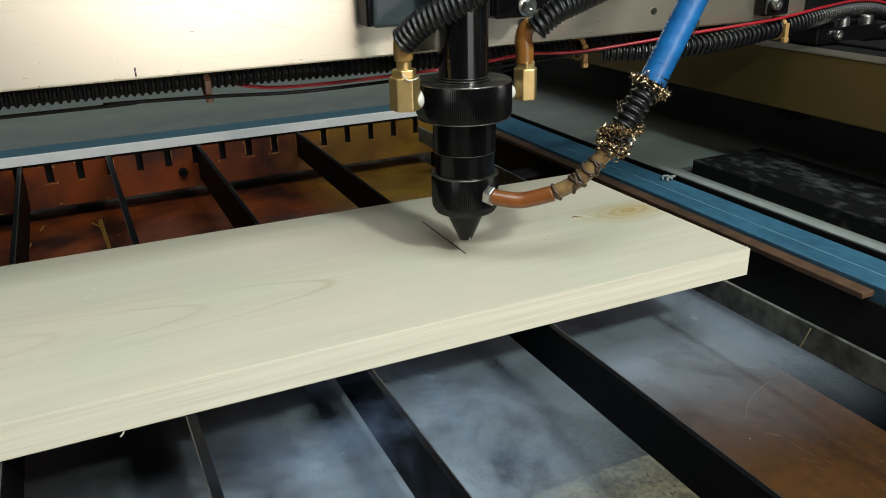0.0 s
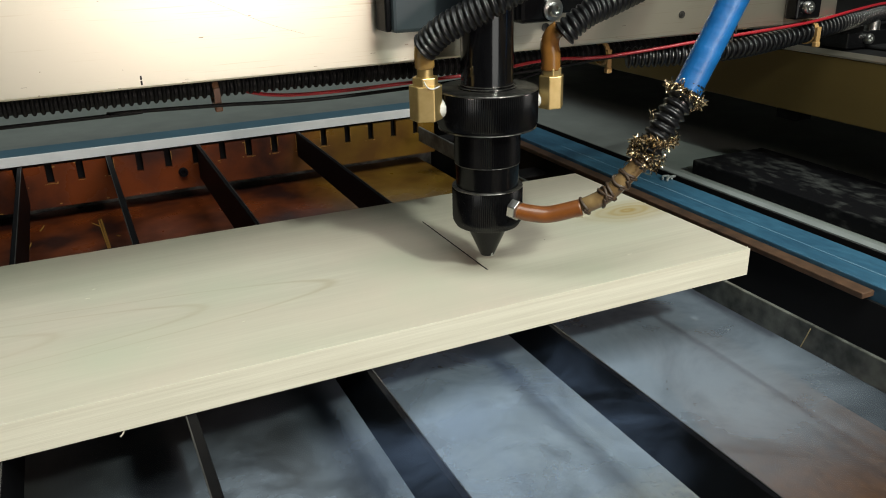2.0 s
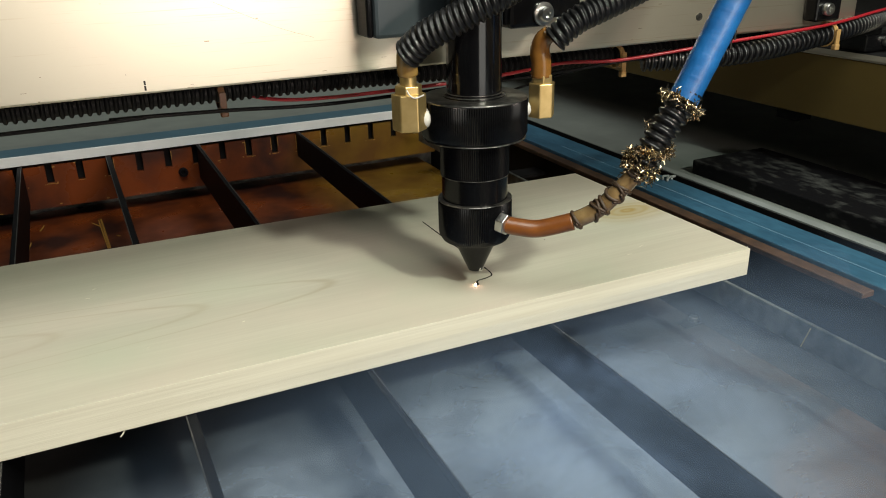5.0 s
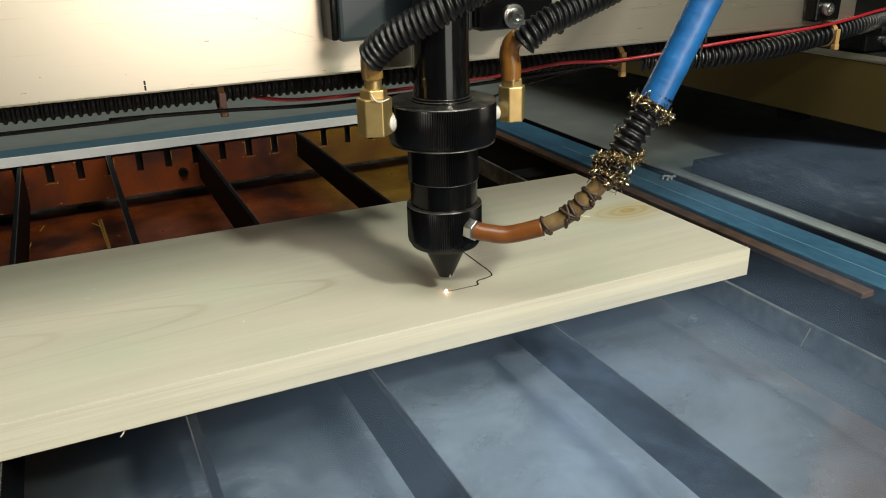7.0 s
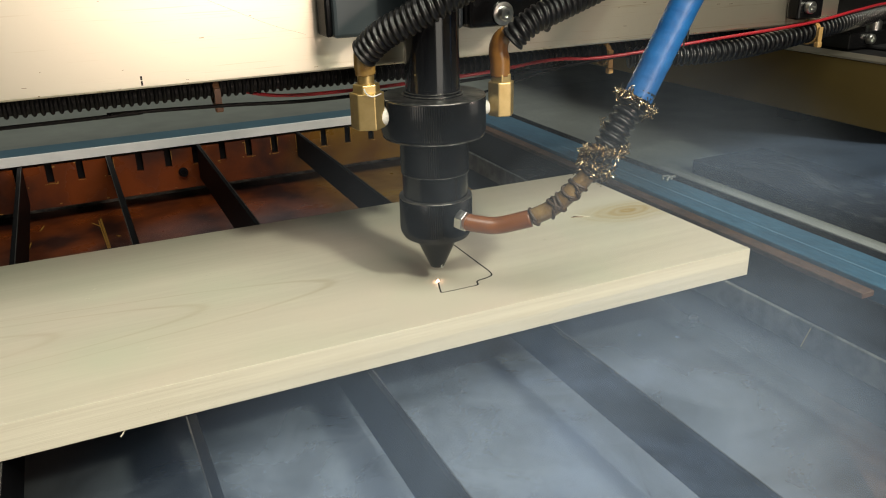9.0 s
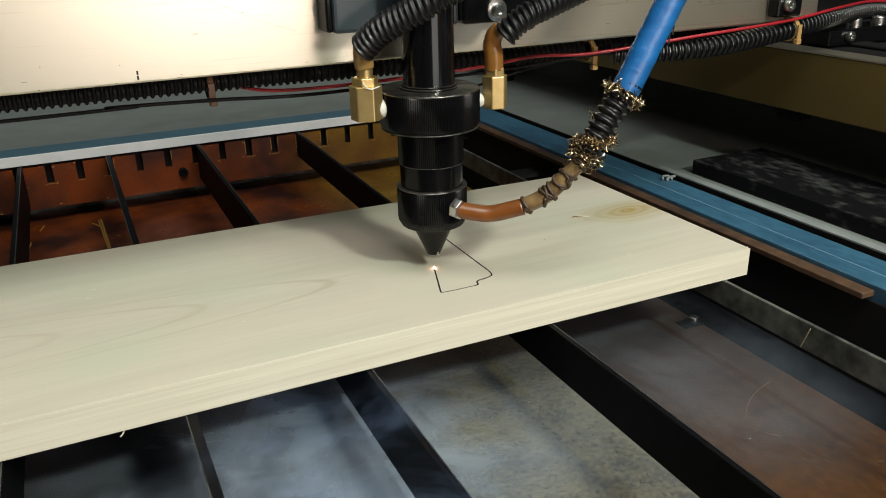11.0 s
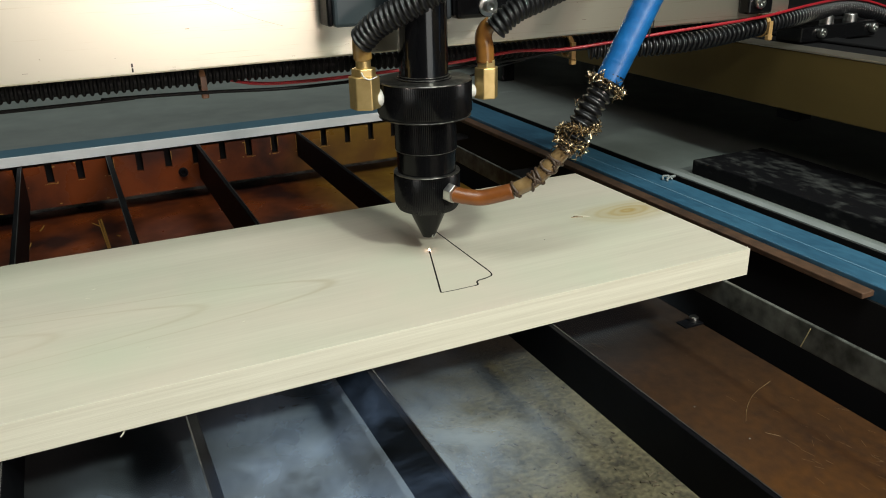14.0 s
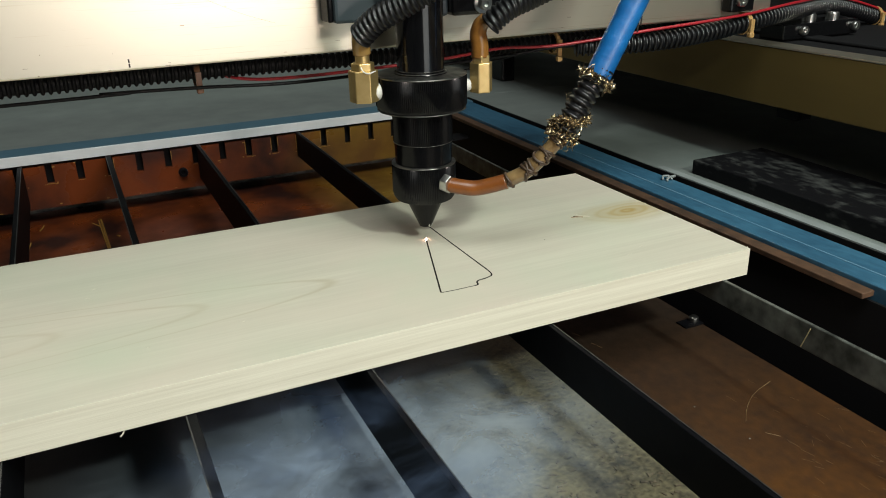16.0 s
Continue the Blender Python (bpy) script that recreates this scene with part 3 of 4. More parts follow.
part("red_wire", sweep([(0.08, 0.466, 0.123), (0.1215, 0.452, 0.1155), (0.2222, 0.425, 0.1215), (0.2817, 0.425, 0.1255), (0.3248, 0.42, 0.1247), (0.395, 0.402, 0.1322),
                        (0.4715, 0.393, 0.1382), (0.5375, 0.4050, 0.1424), (0.6009, 0.4290, 0.1417), (0.6481, 0.4420, 0.1374), (0.6955, 0.4480, 0.1269), (0.7233, 0.4510, 0.1191), (0.80, 0.466, 0.123)], 0.0011, 0.004, 8), M["red"], gantry, "red wire", 180)
part("black_wire", sweep([(0.24, 0.44, 0.106), (0.2732, 0.44, 0.1125), (0.2869, 0.44, 0.1148), (0.3103, 0.44, 0.118), (0.3379, 0.44, 0.1199), (0.36, 0.44, 0.1195), (0.42, 0.43, 0.121)], 0.0008, 0.003, 8), M["wire"], gantry, "thin black wire", 180)
part("black_wire", sweep([(-0.75, 0.445, 0.117), (-0.034, 0.44, 0.1172), (0.0182, 0.44, 0.1182), (0.0759, 0.44, 0.1165), (0.1403, 0.44, 0.1137), (0.2529, 0.44, 0.1160),
                          (0.2953, 0.435, 0.1185), (0.3381, 0.425, 0.123), (0.40, 0.41, 0.125), (0.46, 0.405, 0.13)], 0.0011, 0.004, 8), M["wire"], gantry, "black wire", 180)


def tie(x, y, z, r, drop, material, width=0.0035):
    bm, rings = bmesh.new(), []
    for i in range(20):
        a = 2 * math.pi * i / 20
        rings.append([bm.verts.new((x + dx * width / 2, y + rr * math.cos(a), z + rr * math.sin(a))) for dx, rr in ((-1, r), (1, r), (1, r + 0.0009), (-1, r + 0.0009))])
    for i in range(20):
        for k in range(4):
            bm.faces.new((rings[i][k], rings[i][(k + 1) % 4], rings[(i + 1) % 20][(k + 1) % 4], rings[(i + 1) % 20][k]))
    box(x - width / 2 - 0.0004, x + width / 2 + 0.0004, y - r - 0.003, y - r + 0.001, z - drop, z - drop + 0.004, 0.0008, bm=bm)
    box(x - width / 2, x + width / 2, y - r - 0.0022, y - r - 0.001, z - drop + 0.003, z + r * 0.5, bm=bm)
    return part("cable_tie", bm, material, gantry, "small plastic cable tie")


tie(0.0757, 0.453, 0.122, 0.0066, 0.010, M["tie_brown"])
tie(0.3400, 0.446, 0.1222, 0.0070, 0.0125, M["tie"])
tie(0.4839, 0.400, 0.1312, 0.0078, 0.0100, M["tie"], 0.0036)
tie(0.7015, 0.4520, 0.1184, 0.0078, 0.0100, M["tie"], 0.0036)
br = part("end_bracket", box(0.4628, 0.486, 0.393, GF - 0.0003, 0.1410, 0.235, 0.0015), M["black"], gantry, "black end bracket")
screw(br, (0.4711, 0.3928, 0.1492), FRONT, 0.0042, M["steel"], "bolt")
bm = lathe([(0.0024, 0), (0.0024, 0.0006), (0.0012, 0.0006)], 16, where=(0.3708, GF - 0.0002, 0.1497), turn=FRONT)
part("hole", bm, M["worn"], gantry, "small drilled hole")
bearing = part("bearing_block", box(0.5419, 0.6297, 0.412, 0.438, 0.1120, 0.1244, 0.0010), M["black"], gantry, "black bearing block")
for x, y in ((0.5840, 0.425), (0.6120, 0.425)):
    bm = lathe([(0.0056, 0), (0.0056, 0.0048), (0.0050, 0.0055), (0.0026, 0.0055), (0.0024, 0.003)], 22, where=(x, y, 0.1244))
    part("bolt", bm, M["steel"], bearing, "steel socket bolt", 40)
for x in (0.5630, 0.6236):
    screw(bearing, (x, 0.4118, 0.1189), FRONT, 0.0040, M["steel"], "bolt")
bm = lathe([(0.0026, 0), (0.0026, 0.0006), (0.0014, 0.0006)], 16, where=(0.2665, GF - 0.0002, 0.1490), turn=FRONT)
part("hole", bm, M["worn"], gantry, "small drilled hole")
# marks on the beam's face
rng = random.Random(4)
bm = box(0.0330, 0.0339, GF - 0.0003, GF, 0.1378, 0.1400)
box(0.0330, 0.0339, GF - 0.0003, GF, 0.1404, 0.1424, bm=bm)
for k in range(46):
    x, z = rng.uniform(-0.11, 0.45), 0.1365 + rng.random() ** 2 * 0.055
    n = rng.uniform(0.0004, 0.0030)
    part("stain", box(x, x + n, GF - 0.00015, GF, z, z + rng.uniform(0.00015, 0.0004)), M["stain"], gantry, "small brown stain")
scratch(gantry, [(0.070, GF, 0.176), (0.098, GF, 0.163), (0.118, GF, 0.156)], 0.00007, M["stain"])
part("pencil_mark", bm, M["char"], gantry, "short dark mark")

# ---- the cutting head; its origin is the nozzle's tip ----
head = thing("laser_head", "black anodised laser cutting head with brass fittings and hoses", "laser head", (0, 0, 0.0285))
part("nozzle", lathe([(0.0022, 0.001), (0.0026, 0.0), (0.0040, 0.0), (0.0046, 0.0015), (0.0118, 0.0178), (0.0125, 0.0200)], 48), M["satin"], head, "black cone nozzle", 40)
# steel ring added to give the nozzle tip its small highlight
part("orifice", lathe([(0.0024, -0.0003), (0.0032, -0.0003), (0.0032, 0.0008), (0.0024, 0.0008)], 24), M["steel"], head, "bright ring added for the highlight at the nozzle orifice", 40)
part("tip_port", lathe([(0.0010, 0), (0.0010, 0.0005), (0.0015, 0.0006), (0.0018, 0.0003), (0.0018, 0)], 20, where=(0.0016, -0.0036, 0.0012), turn=pose(0, 0, 0, 100, 0, 24)), M["steel"], head, "bright rim of the small port at the nozzle tip", 40)
part("lower_ring", lathe([(0.0150, 0.0185), (0.0180, 0.0195), (0.0197, 0.0225), (0.0200, 0.0245), (0.0200, 0.0405), (0.0193, 0.0425), (0.0180, 0.0428)], 212, 0.0004), M["black"], head, "finely knurled ring", 20)
part("collar", lathe([(0.0176, 0.0420), (0.0178, 0.0560)], 64), M["satin"], head, "smooth black collar", 40)
part("middle_ring", lathe([(0.0176, 0.0556), (0.0184, 0.0562), (0.0184, 0.0765)], 200, 0.0004), M["black"], head, "knurled sleeve", 30)
part("upper_ring", lathe([(0.0180, 0.0745), (0.0225, 0.0745), (0.0262, 0.0762), (0.0277, 0.0790), (0.0277, 0.0955), (0.0272, 0.0972), (0.0262, 0.0975), (0.0258, 0.0962),
                          (0.0215, 0.0955), (0.0180, 0.0960)], 290, 0.0004), M["black"], head, "wide knurled ring", 30)
part("tube", lathe([(0.0160, 0.0950), (0.0160, 0.0985), (0.0142, 0.0992), (0.0142, 0.23)], 64), M["gloss"], head, "glossy black lens tube", 40)


for r, z, w in ((0.0273, 0.0969, 0.0006), (0.0197, 0.0424, 0.0005), (0.0181, 0.0562, 0.0003), (0.0161, 0.0984, 0.0003), (0.0144, 0.0995, 0.00035), (0.0268, 0.0764, 0.0004), (0.0121, 0.0188, 0.0003)):
    part("worn_rim", lathe([(r - 0.0004, z - w), (r + 0.0003, z - w * 0.4), (r + 0.0002, z + w * 0.4), (r - 0.0006, z + w)], 96), M["worn"], head, "bright worn edge", 180)


def hexagon(x, y, z0, z1, r, turn=0, bevel=0.0006):
    bm = bmesh.new()
    bmesh.ops.create_cone(bm, cap_ends=True, segments=6, radius1=r, radius2=r, depth=z1 - z0,
                          matrix=Matrix.Translation((x, y, (z0 + z1) / 2)) @ pose(0, 0, 0, 0, 0, turn))
    bmesh.ops.bevel(bm, geom=list(bm.edges), offset=bevel, segments=2, affect="EDGES", profile=0.5)
    return bm


for sx, sgn, z, r, half, tw, tape_r in ((-0.0365, -1, 0.0932, 0.0088, 0.0092, 8, 0.0053), (0.0408, 1, 0.0910, 0.0074, 0.0092, 20, 0.0040)):
    fit = part("brass_fitting", hexagon(sx, 0, z - half, z + half, r, tw), M["brass"], head, "worn brass hex fitting")
    part("nut", hexagon(sx, 0, z + half - 0.0005, z + half + 0.0042, r * 0.80, tw + 15), M["brass"], fit, "brass hex nut")
    part("stem", lathe([(0.0042, z + half + 0.004), (0.0042, z + half + 0.010)], 24, where=(sx, 0, 0)), M["brass"], fit, "brass stem", 40)
    part("thread_tape", lathe([(tape_r * 0.9, 0), (tape_r, 0.002), (tape_r, 0.0045), (tape_r * 0.9, 0.006)], 24, where=(sgn * 0.0262, 0, z - 0.004),
                              turn=pose(0, 0, 0, 0, 90 * sgn)), M["ptfe"], fit, "white thread sealing tape", 50)
    if sgn < 0:
        part("loose_tape", sweep([(sx - 0.004, -0.0075, z + half + 0.003), (sx - 0.003, -0.0086, z + half + 0.0005), (sx, -0.0088, z + half - 0.001), (sx + 0.005, -0.0078, z + half)], 0.0004, 0.0006, 6),
             M["ptfe"], fit, "loose white shred of sealing tape", 180)
part("hose_stub", sweep([(-0.0365, 0, 0.1115), (-0.0372, -0.001, 0.118), (-0.0378, -0.004, 0.125)], 0.0052, 0.001, 20), M["stub_pale"], head, "yellow-brown hose end", 180)
part("spiral_hose", sweep([(-0.0385, -0.004, 0.1215), (-0.0319, -0.012, 0.1304), (-0.0204, -0.022, 0.1386), (-0.0071, -0.030, 0.1470), (0.0144, -0.032, 0.1567), (0.05, -0.03, 0.17)],
                          0.0064, 0.00028, 20, 0.0013, 0.0032, helix=True, duty=0.74), M["rubber"], head, "black spiral-wrapped hose", 60)
part("hose_stub", sweep([(0.0402, 0, 0.1030), (0.0400, 0, 0.1110), (0.0390, 0, 0.1171), (0.0396, -0.002, 0.1225), (0.042, -0.005, 0.126)], lambda s: 0.0054 - 0.0018 * max(0, s - 0.45), 0.001, 20),
     M["stub"], head, "brown hose end", 180)
part("spiral_hose", sweep([(0.0425, -0.008, 0.1225), (0.0470, -0.011, 0.1280), (0.0550, -0.013, 0.1335), (0.0635, -0.014, 0.1365), (0.0777, -0.016, 0.1420), (0.0950, -0.018, 0.1490), (0.135, -0.02, 0.167)],
                          0.0061, 0.00028, 20, 0.0012, 0.0032, helix=True, duty=0.74), M["rubber"], head, "black spiral-wrapped hose", 60)
part("carriage_plate", box(-0.0440, 0.030, 0.022, 0.0395, 0.1263, 0.23, 0.002), M["plate"], head, "dark grey carriage plate")
part("plate_edge", box(-0.0475, -0.0441, 0.024, 0.0395, 0.1270, 0.23, 0.001), M["black"], head, "black plate edge")
part("carriage_arm", box(0.0562, 0.0790, 0.022, 0.0400, 0.1300, 0.23, 0.0015), M["black"], head, "black carriage arm")
clamp = part("clamp_block", box(0.0300, 0.0560, 0.016, 0.040, 0.1265, 0.23, 0.0025), M["black"], head, "black clamp block")
part("washer", lathe([(0.0062, 0), (0.0062, 0.0012), (0.0045, 0.0014)], 28, where=(0.0505, 0.0158, 0.1335), turn=FRONT), M["steel"], clamp, "steel washer", 40)
screw(clamp, (0.0505, 0.0146, 0.1335), FRONT, 0.0040, M["steel"], "bolt")

# air hose on the lower ring
AIR = [(0.0070, -0.0195, 0.0318), (0.0135, -0.0245, 0.0304), (0.0227, -0.0300, 0.0298), (0.0372, -0.0400, 0.0346), (0.0485, -0.0480, 0.0432),
       (0.0646, -0.0550, 0.0615), (0.0760, -0.0580, 0.0822), (0.0862, -0.0590, 0.0961), (0.1128, -0.0580, 0.1430), (0.135, -0.057, 0.178)]
bm = bmesh.new()
bmesh.ops.create_cone(bm, cap_ends=True, segments=6, radius1=0.0058, radius2=0.0058, depth=0.005,
                      matrix=look((0.0062, -0.0205, 0.0324), (0.0120, -0.0315, 0.0310)))
bmesh.ops.bevel(bm, geom=list(bm.edges), offset=0.0004, segments=2, affect="EDGES", profile=0.5)
part("air_fitting", bm, M["steel"], head, "bright steel hex fitting")
part("air_hose", sweep(AIR[:4], 0.0047, 0.001, 20), M["hose"], head, "orange-brown silicone air hose", 180)
part("hose_sleeve", sweep(AIR[3:6], 0.0045, 0.001, 20), M["amber"], head, "stained clear hose sleeve", 180)
part("ribbed_hose", sweep(AIR[5:8] + [(0.0889, -0.0589, 0.1008)], 0.0060, 0.0004, 18, 0.0017, 0.0043, duty=0.7), M["rubber"], head, "black corrugated hose", 60)
part("tape_wrap", sweep([(0.0862 + 0.0268 * k, -0.0590, 0.0961 + 0.0469 * k) for k in (0.0, 0.5, 1.0, 1.6, 2.4)],
                        lambda s: 0.0075 + 0.00009 * ((s * 11.3) % 1) + 0.00008 * math.sin(71 * s) * math.sin(23 * s + 1), 0.0005, 28, helix=True), M["tape"], head, "blue tape wrapped round the hose", 40)


for k, h in ((0.62, 0.0030), (0.70, 0.0024)):
    c = Vector((0.0862 + 0.0268 * k, -0.0590, 0.0961 + 0.0469 * k))
    bm = bmesh.new()
    bmesh.ops.create_cube(bm, size=1, matrix=Matrix.Translation(c + Vector((0.0060, -0.0049, -0.003))) @ pose(0, 0, 0, 0, 28, 42) @ Matrix.Diagonal((0.0008, 0.0007, h * 2, 1)))
    part("pen_mark", bm, M["char"], head, "short black pen mark")


def frame_on(line, s):
    """A place on a line (0 to 1), its way, and two directions across it."""
    i = min(len(line) - 2, max(1, int(s * (len(line) - 1))))
    d = (line[i + 1] - line[i - 1]).normalized()
    a = d.cross(Vector((0, 0, 1))).normalized()
    return line[i], d, a, d.cross(a)


def binding(s, tilt, r=0.0048):
    """A loop of dark wire tied round the sleeve."""
    c, d, a, b = frame_on(SLEEVE, s)
    pts = [c + a * (r * math.cos(q)) + b * (r * math.sin(q)) + d * (tilt * math.sin(q + s * 9) + 0.0012 * q / 6.3) for q in [2 * math.pi * k / 14 for k in range(16)]]
    return part("binding_wire", sweep(pts, 0.0009, 0.0008, 7), M["tie_dark"], head, "dark scorched binding wire", 180)


SLEEVE = curve_points(AIR[3:6], 0.0005)
for s, tilt in ((0.03, 0.0006), (0.30, 0.003), (0.36, -0.0025), (0.42, 0.001), (0.60, 0.003), (0.66, -0.002), (0.72, 0.0015), (0.90, 0.002), (0.95, -0.002)):
    binding(s, tilt)


def braid():
    """Frayed strands of a metal braid: a ring at the tape, a spiral and a tuft on the ribbed hose."""
    bm, rng = bmesh.new(), random.Random(8)
    ribbed = curve_points(AIR[5:8], 0.0005)
    for k in range(900):
        u = rng.random()
        if u < 0.26:
            s, q, r = 0.95 + rng.uniform(-0.04, 0.05), rng.uniform(0, 6.28), 0.0092
        elif u < 0.72:
            s = rng.uniform(0.04, 0.56)
            q, r = 2.4 + s * 13 + rng.gauss(0, 0.30), 0.0086
        else:
            s, q, r = rng.gauss(0.04, 0.05), rng.uniform(0, 6.28), 0.0076
        c, d, a, b = frame_on(ribbed, min(1, max(0, s)))
        c = c + d * (min(0, s) * 0.06)
        n = a * math.cos(q) + b * math.sin(q)
        side = d.cross(n)
        p = c + n * (r + rng.uniform(-0.001, 0.0012))
        way = (side * rng.gauss(0, 1) + d * rng.gauss(0, 0.7) + n * abs(rng.gauss(0, 0.45))).normalized()
        bend = Vector([rng.gauss(0, 1) for _ in range(3)]).normalized()
        w = rng.uniform(0.00022, 0.00042)
        last = None
        for j in range(5):
            e = way.cross(bend).normalized() * w
            pair = (bm.verts.new(p - e), bm.verts.new(p + e), bm.verts.new(p + e.cross(way) * 0.8))
            if last:
                for m in range(3):
                    bm.faces.new((last[m], last[(m + 1) % 3], pair[(m + 1) % 3], pair[m]))
            last = pair
            p = p + way * rng.uniform(0.0007, 0.0013)
            way = (way + bend * 0.65 - n * 0.15).normalized()
    return bm


part("frayed_braid", braid(), M["tinsel"], head, "frayed bronze metal braid", kind="stuff")

# the burning spot under the nozzle
spark = single("spark", lathe([(0.0002, -0.001), (0.00035, 0.0), (0.0004, 0.0004), (0.0003, 0.0009), (0.0001, 0.0014)], 12), M["spark"],
               "small glowing flame where the beam burns the board", "flame", smooth=180)


# ---- smoke: thin drifting veils ----
def smoke_material(name, strength, scale, low, high, tone=(0.62, 0.75, 0.92)):
    m = bpy.data.materials.new(name)
    m.use_nodes = True
    N, L = m.node_tree.nodes, m.node_tree.links
    N.remove(N["Principled BSDF"])
    out = N["Material Output"]
    tc, info = N.new("ShaderNodeTexCoord"), N.new("ShaderNodeObjectInfo")
    off = N.new("ShaderNodeVectorMath")
    off.operation = "ADD"
    L.new(tc.outputs["Object"], off.inputs[0])
    L.new(info.outputs["Random"], off.inputs[1])
    n = N.new("ShaderNodeTexNoise")
    n.inputs["Scale"].default_value, n.inputs["Detail"].default_value = scale, 6
    n.inputs["Roughness"].default_value, n.inputs["Distortion"].default_value = 0.60, 0.55
    L.new(off.outputs[0], n.inputs["Vector"])
    r = N.new("ShaderNodeMapRange")
    r.interpolation_type = "SMOOTHSTEP"
    r.inputs[1].default_value, r.inputs[2].default_value = low, high
    L.new(n.outputs[0], r.inputs[0])
    mp = N.new("ShaderNodeMapping")
    mp.inputs["Location"].default_value, mp.inputs["Scale"].default_value = (-1, -1, 0), (2, 2, 0)
    L.new(tc.outputs["Generated"], mp.inputs["Vector"])
    ln = N.new("ShaderNodeVectorMath")
    ln.operation = "LENGTH"
    L.new(mp.outputs[0], ln.inputs[0])
    fade = N.new("ShaderNodeMapRange")
    fade.interpolation_type = "SMOOTHSTEP"
    fade.inputs[1].default_value, fade.inputs[2].default_value = 1.0, 0.35
    L.new(ln.outputs["Value"], fade.inputs[0])
    a, b = N.new("ShaderNodeMath"), N.new("ShaderNodeMath")
    a.operation = b.operation = "MULTIPLY"
    L.new(r.outputs[0], a.inputs[0])
    L.new(fade.outputs[0], a.inputs[1])
    L.new(a.outputs[0], b.inputs[0])
    b.inputs[1].default_value = strength
    clear, diff, trans, both, mix = (N.new("ShaderNode" + k) for k in ("BsdfTransparent", "BsdfDiffuse", "BsdfTranslucent", "MixShader", "MixShader"))
    for d in (diff, trans):
        d.inputs[0].default_value = (*tone, 1)
    L.new(diff.outputs[0], both.inputs[1])
    L.new(trans.outputs[0], both.inputs[2])
    L.new(b.outputs[0], mix.inputs[0])
    L.new(clear.outputs[0], mix.inputs[1])
    L.new(both.outputs[0], mix.inputs[2])
    L.new(mix.outputs[0], out.inputs["Surface"])
    return m


M["smoke"] = smoke_material("wispy_smoke", 0.44, 17, 0.26, 0.72)
M["wisp"] = smoke_material("thin_wisps", 0.20, 15, 0.40, 0.76, (0.42, 0.60, 1.0))
M["mist"] = smoke_material("thin_mist", 0.08, 9, 0.15, 0.62)
M["film"] = smoke_material("thin_smoke_film", 0.16, 10, 0.20, 0.66)
M["haze"] = smoke_material("smoke_haze", 0.17, 9, 0.10, 0.62, (0.46, 0.66, 1.0))
M["thick"] = smoke_material("thick_smoke", 0.46, 11, 0.12, 0.66)


def veil(rx, ry, seed, dome):
    """A sheet of smoke, gently domed and crumpled."""
    bm, n = bmesh.new(), 22
    grid = [[None] * (n + 1) for _ in range(n + 1)]
    for i in range(n + 1):
        for j in range(n + 1):
            u, v = 2 * i / n - 1, 2 * j / n - 1
            z = dome * (1 - u * u) * (1 - v * v) + dome * 0.7 * noise.noise(Vector((u * 2 + seed, v * 2, seed)))
            grid[i][j] = bm.verts.new((u * rx, v * ry, z))
    for i in range(n):
        for j in range(n):
            bm.faces.new((grid[i][j], grid[i + 1][j], grid[i + 1][j + 1], grid[i][j + 1]))
    return bm


CLOUDS = []


def cloud(material, rx, ry, rows, seed, lean=0, dome=0.004, label="thin blue-grey smoke drifting through the bed"):
    """rows: seconds, x, y, z and a slow turn. The sheet leans, low under the board and higher towards the front."""
    ob = thing("smoke", label, "smoke", kind="stuff")
    part("veil", veil(rx, ry, seed, dome), material, ob, smooth=180)
    CLOUDS.append((ob, rows, lean))


# billows between the tray and the slats that keep rolling
cloud(M["smoke"], 0.120, 0.145, [(0, 0.135, 0.338, -0.0465, 0), (1, 0.160, 0.338, -0.0465, 7), (2, 0.19, 0.333, -0.0465, 14), (4, 0.21, 0.318, -0.0465, 28), (7, 0.18, 0.308, -0.0465, 34), (10, 0.11, 0.328, -0.0465, 38),
                               (12, 0.110, 0.348, -0.0465, 42), (13, 0.110, 0.343, -0.0465, 44), (14.5, 0.125, 0.353, -0.0465, 48), (16, 0.140, 0.348, -0.0465, 54)], 1.0, dome=0.002)
cloud(M["smoke"], 0.190, 0.15, [(0, 0.090, 0.31, -0.0570, 0), (3, 0.10, 0.30, -0.0570, -24), (7, 0.08, 0.28, -0.0570, -50), (11, 0.040, 0.308, -0.0570, -78), (12.5, 0.035, 0.312, -0.0570, -92),
                               (14, 0.040, 0.310, -0.0570, -108), (16, 0.060, 0.310, -0.0570, -126)], 5.0, dome=0.002)
# wisps that curl up over the slats
cloud(M["wisp"], 0.10, 0.09, [(0, 0.10, 0.252, 0.004, 0), (3, 0.17, 0.240, 0.004, 20), (6.5, 0.20, 0.235, 0.004, 44), (9.2, 0.19, 0.235, 0.004, 62), (11.3, 0.075, 0.252, 0.003, 80), (13, 0.090, 0.252, 0.003, 95), (16, 0.080, 0.248, 0.003, 118)], 35.0, dome=0.002)
# a broad cloud that spreads along the bed and later draws back under the board
cloud(M["thick"], 0.27, 0.19, [(0, 0.350, 0.410, -0.0515, 0), (1, 0.33, 0.39, -0.0515, 4), (2, 0.29, 0.350, -0.0515, 8), (3, 0.22, 0.315, -0.0515, 12), (4, 0.20, 0.290, -0.0515, 15), (6.3, 0.21, 0.270, -0.0515, 24), (9.2, 0.20, 0.270, -0.0515, 34),
                              (10.2, 0.02, 0.40, -0.0515, 40), (11.2, -0.46, 0.54, -0.0515, 45), (16, -0.55, 0.56, -0.0515, 50)], 9.0, dome=0.002)
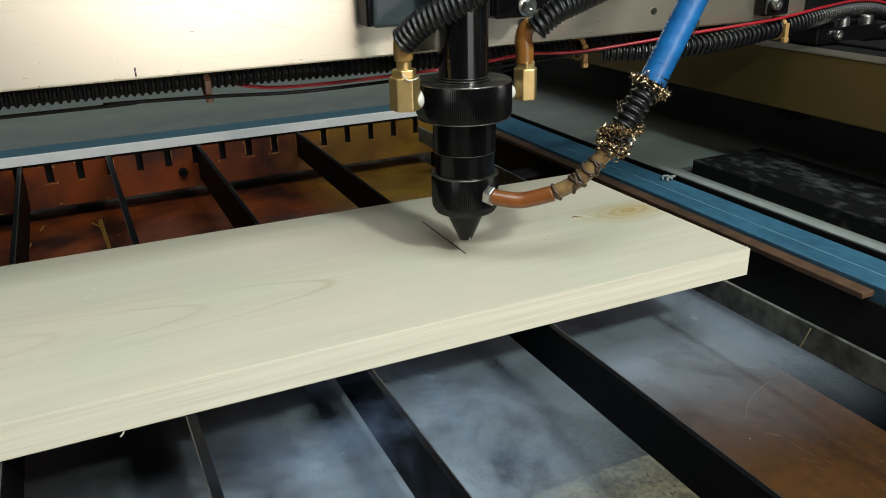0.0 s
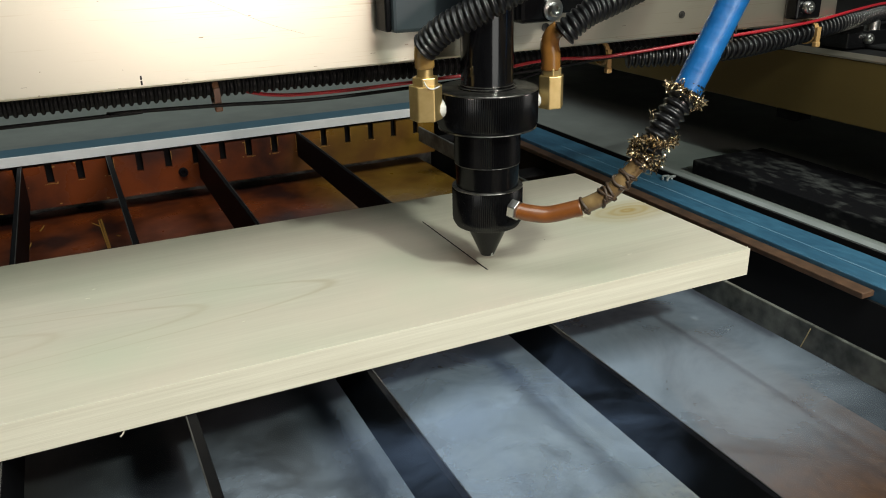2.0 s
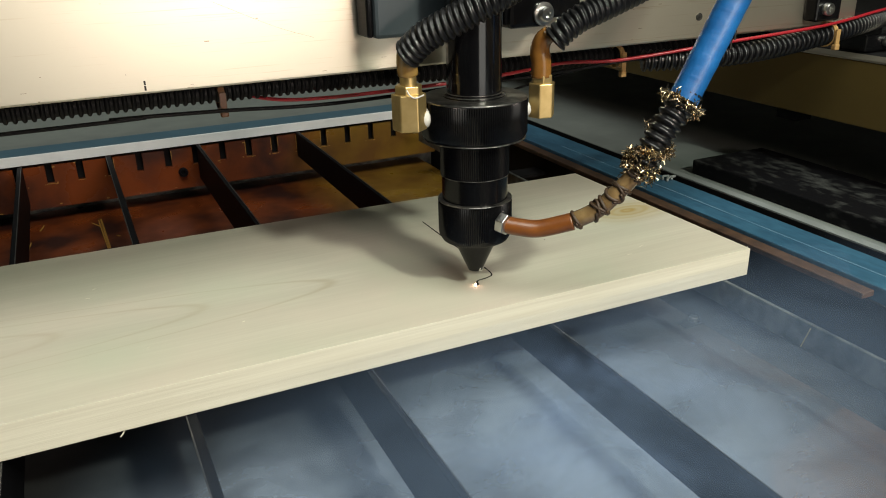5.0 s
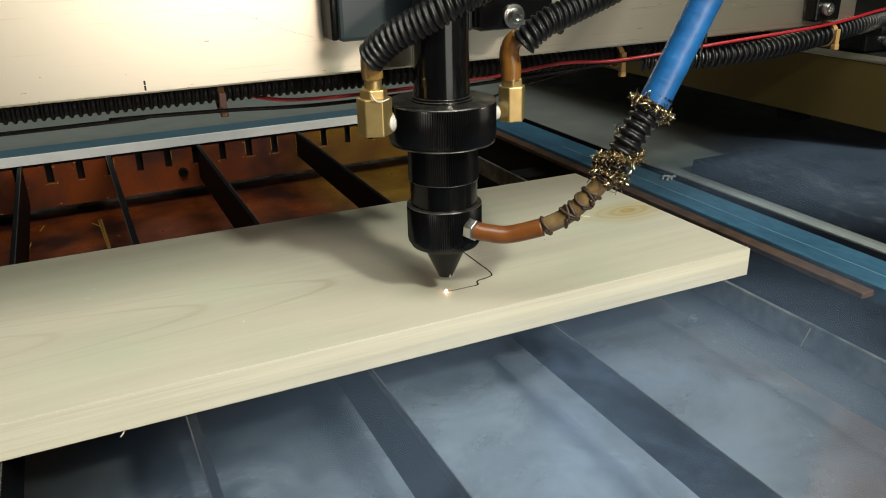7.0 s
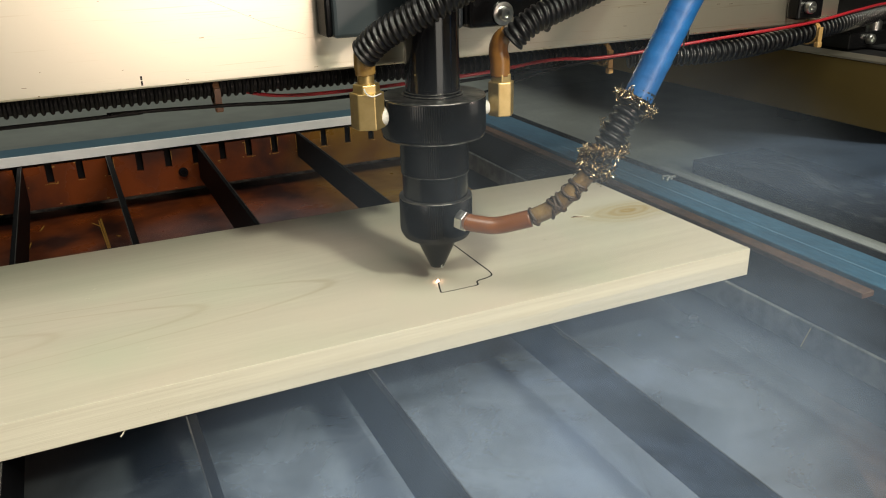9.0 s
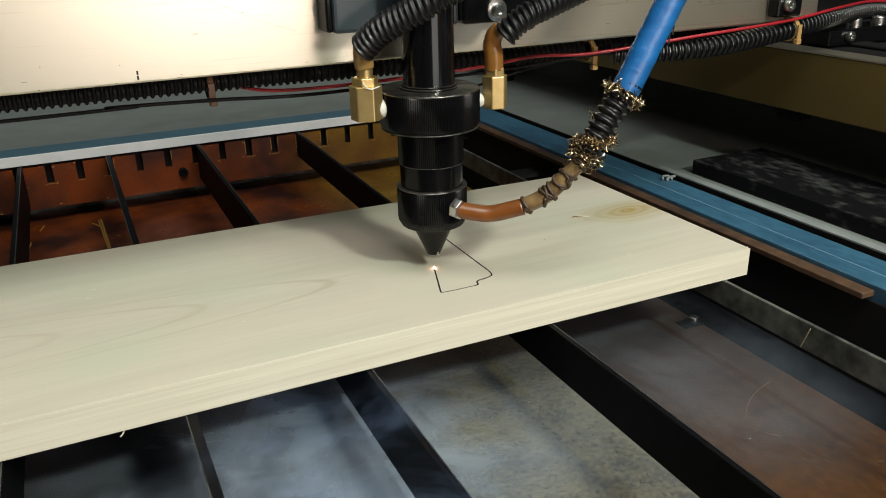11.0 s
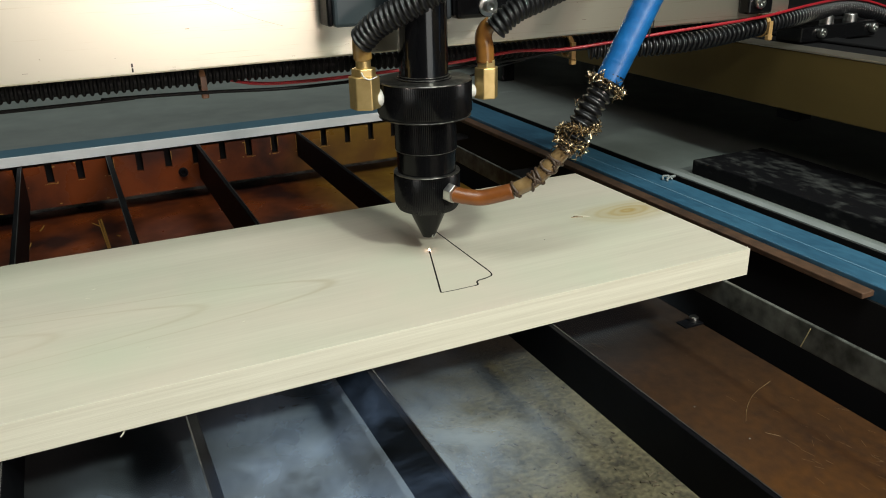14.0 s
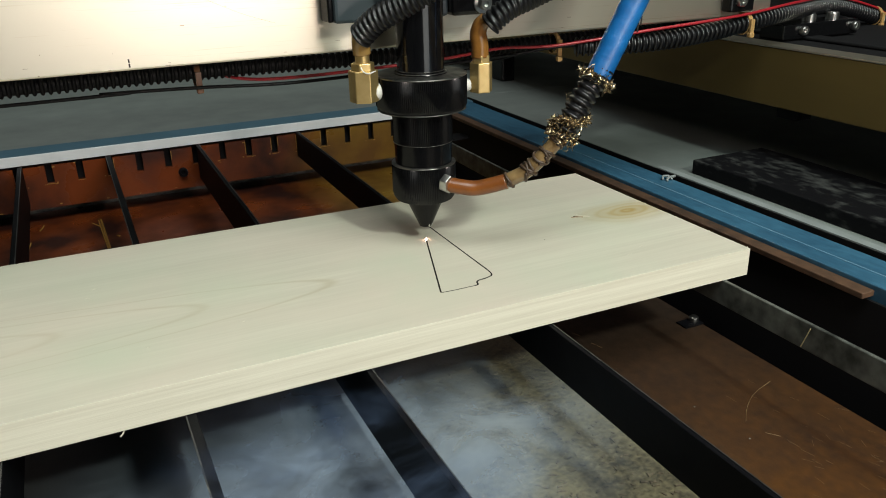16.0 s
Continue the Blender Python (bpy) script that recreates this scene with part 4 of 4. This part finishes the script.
# haze that rises over the slats while the bed is full of smoke
cloud(M["haze"], 0.32, 0.17, [(0, 0.46, -0.22, 0.008, 0), (1.5, 0.44, -0.10, 0.008, 4), (2.5, 0.34, 0.10, 0.008, 6), (3.5, 0.26, 0.185, 0.008, 8), (6.3, 0.18, 0.225, 0.008, 12), (9.2, 0.17, 0.225, 0.008, 17),
                              (10.2, 0.36, 0.06, 0.008, 20), (11.2, 0.46, -0.18, 0.008, 22), (16, 0.50, -0.30, 0.008, 25)], 41.0, dome=0.002)
# haze that drifts over the rail
cloud(M["haze"], 0.25, 0.23, [(0, 1.35, 0.20, 0.06, 0), (4.2, 1.20, 0.20, 0.06, 8), (5.3, 0.75, 0.28, 0.055, 14), (6.4, 0.53, 0.33, 0.050, 18), (9.2, 0.51, 0.36, 0.052, 28),
                              (10.3, 0.62, 0.08, 0.05, 34), (11.2, 0.70, -0.14, 0.07, 38), (16, 0.80, -0.45, 0.09, 46)], 17.0, -8)
# a thin film that lingers over the brown panel
cloud(M["film"], 0.18, 0.16, [(0, 0.27, 0.43, -0.0540, 0), (4, 0.28, 0.41, -0.0540, 9), (8, 0.29, 0.36, -0.0540, 18), (11.5, 0.29, 0.33, -0.0540, 27), (13, 0.28, 0.39, -0.0540, 31), (14.5, 0.22, 0.50, -0.0540, 36), (16, 0.15, 0.57, -0.0540, 40)], 31.0, dome=0.001)
# a thin plume that passes in front of the head
cloud(M["mist"], 0.20, 0.16, [(0, 0.36, -0.16, -0.20, 0), (7.2, 0.36, -0.16, -0.12, 6), (8.3, 0.19, 0.20, 0.055, 12), (9.2, 0.20, 0.22, 0.060, 18), (10.2, 0.55, 0.10, 0.09, 22), (11.2, 1.15, 0.10, 0.10, 26), (16, 1.30, 0.10, 0.10, 30)], 25.0, 45)
# a faint veil over the rear of the tray
cloud(M["film"], 0.17, 0.14, [(0, 0.20, 0.60, -0.0495, 0), (2, 0.24, 0.63, -0.0495, 6), (4.2, 0.26, 0.52, -0.0495, 10), (6.8, 0.16, 0.48, -0.0495, 14), (8.2, 0.12, 0.63, -0.0495, 18), (9.2, 0.12, 0.66, -0.0495, 22), (11.2, 0.16, 0.565, -0.0495, 28), (16, 0.14, 0.565, -0.0495, 34)], 21.0, dome=0.002)


def motions():
    tail = 0.3636  # the head's depth for which the gantry was drawn
    walk(gantry, [(t, pose(0, y - tail, 0)) for t, x, y in CUT_ROWS])
    walk(head, [(t, pose(x, y, 0.0285)) for t, x, y in CUT_ROWS])
    walk(spark, [(t, pose(x, y, T - (0.0036 if t < 2.6 else 0.0))) for t, x, y in CUT_ROWS])
    for ob, rows, lean in CLOUDS:
        walk(ob, [(t, pose(x, y, z, lean) @ pose(0, 0, 0, 0, 0, turn)) for t, x, y, z, turn in rows])
    for t, ob in CUT:
        low = ob.matrix_basis.copy()
        high = Matrix.Translation((0, 0, 0.0009)) @ low
        rows = [(0.0, low), (t - 0.1, low)] if t > 0.2 else [(0.0, low)]
        rows.append((t, high))
        if t < 15.9:
            rows.append((16.0, high))
        walk(ob, rows)


motions()
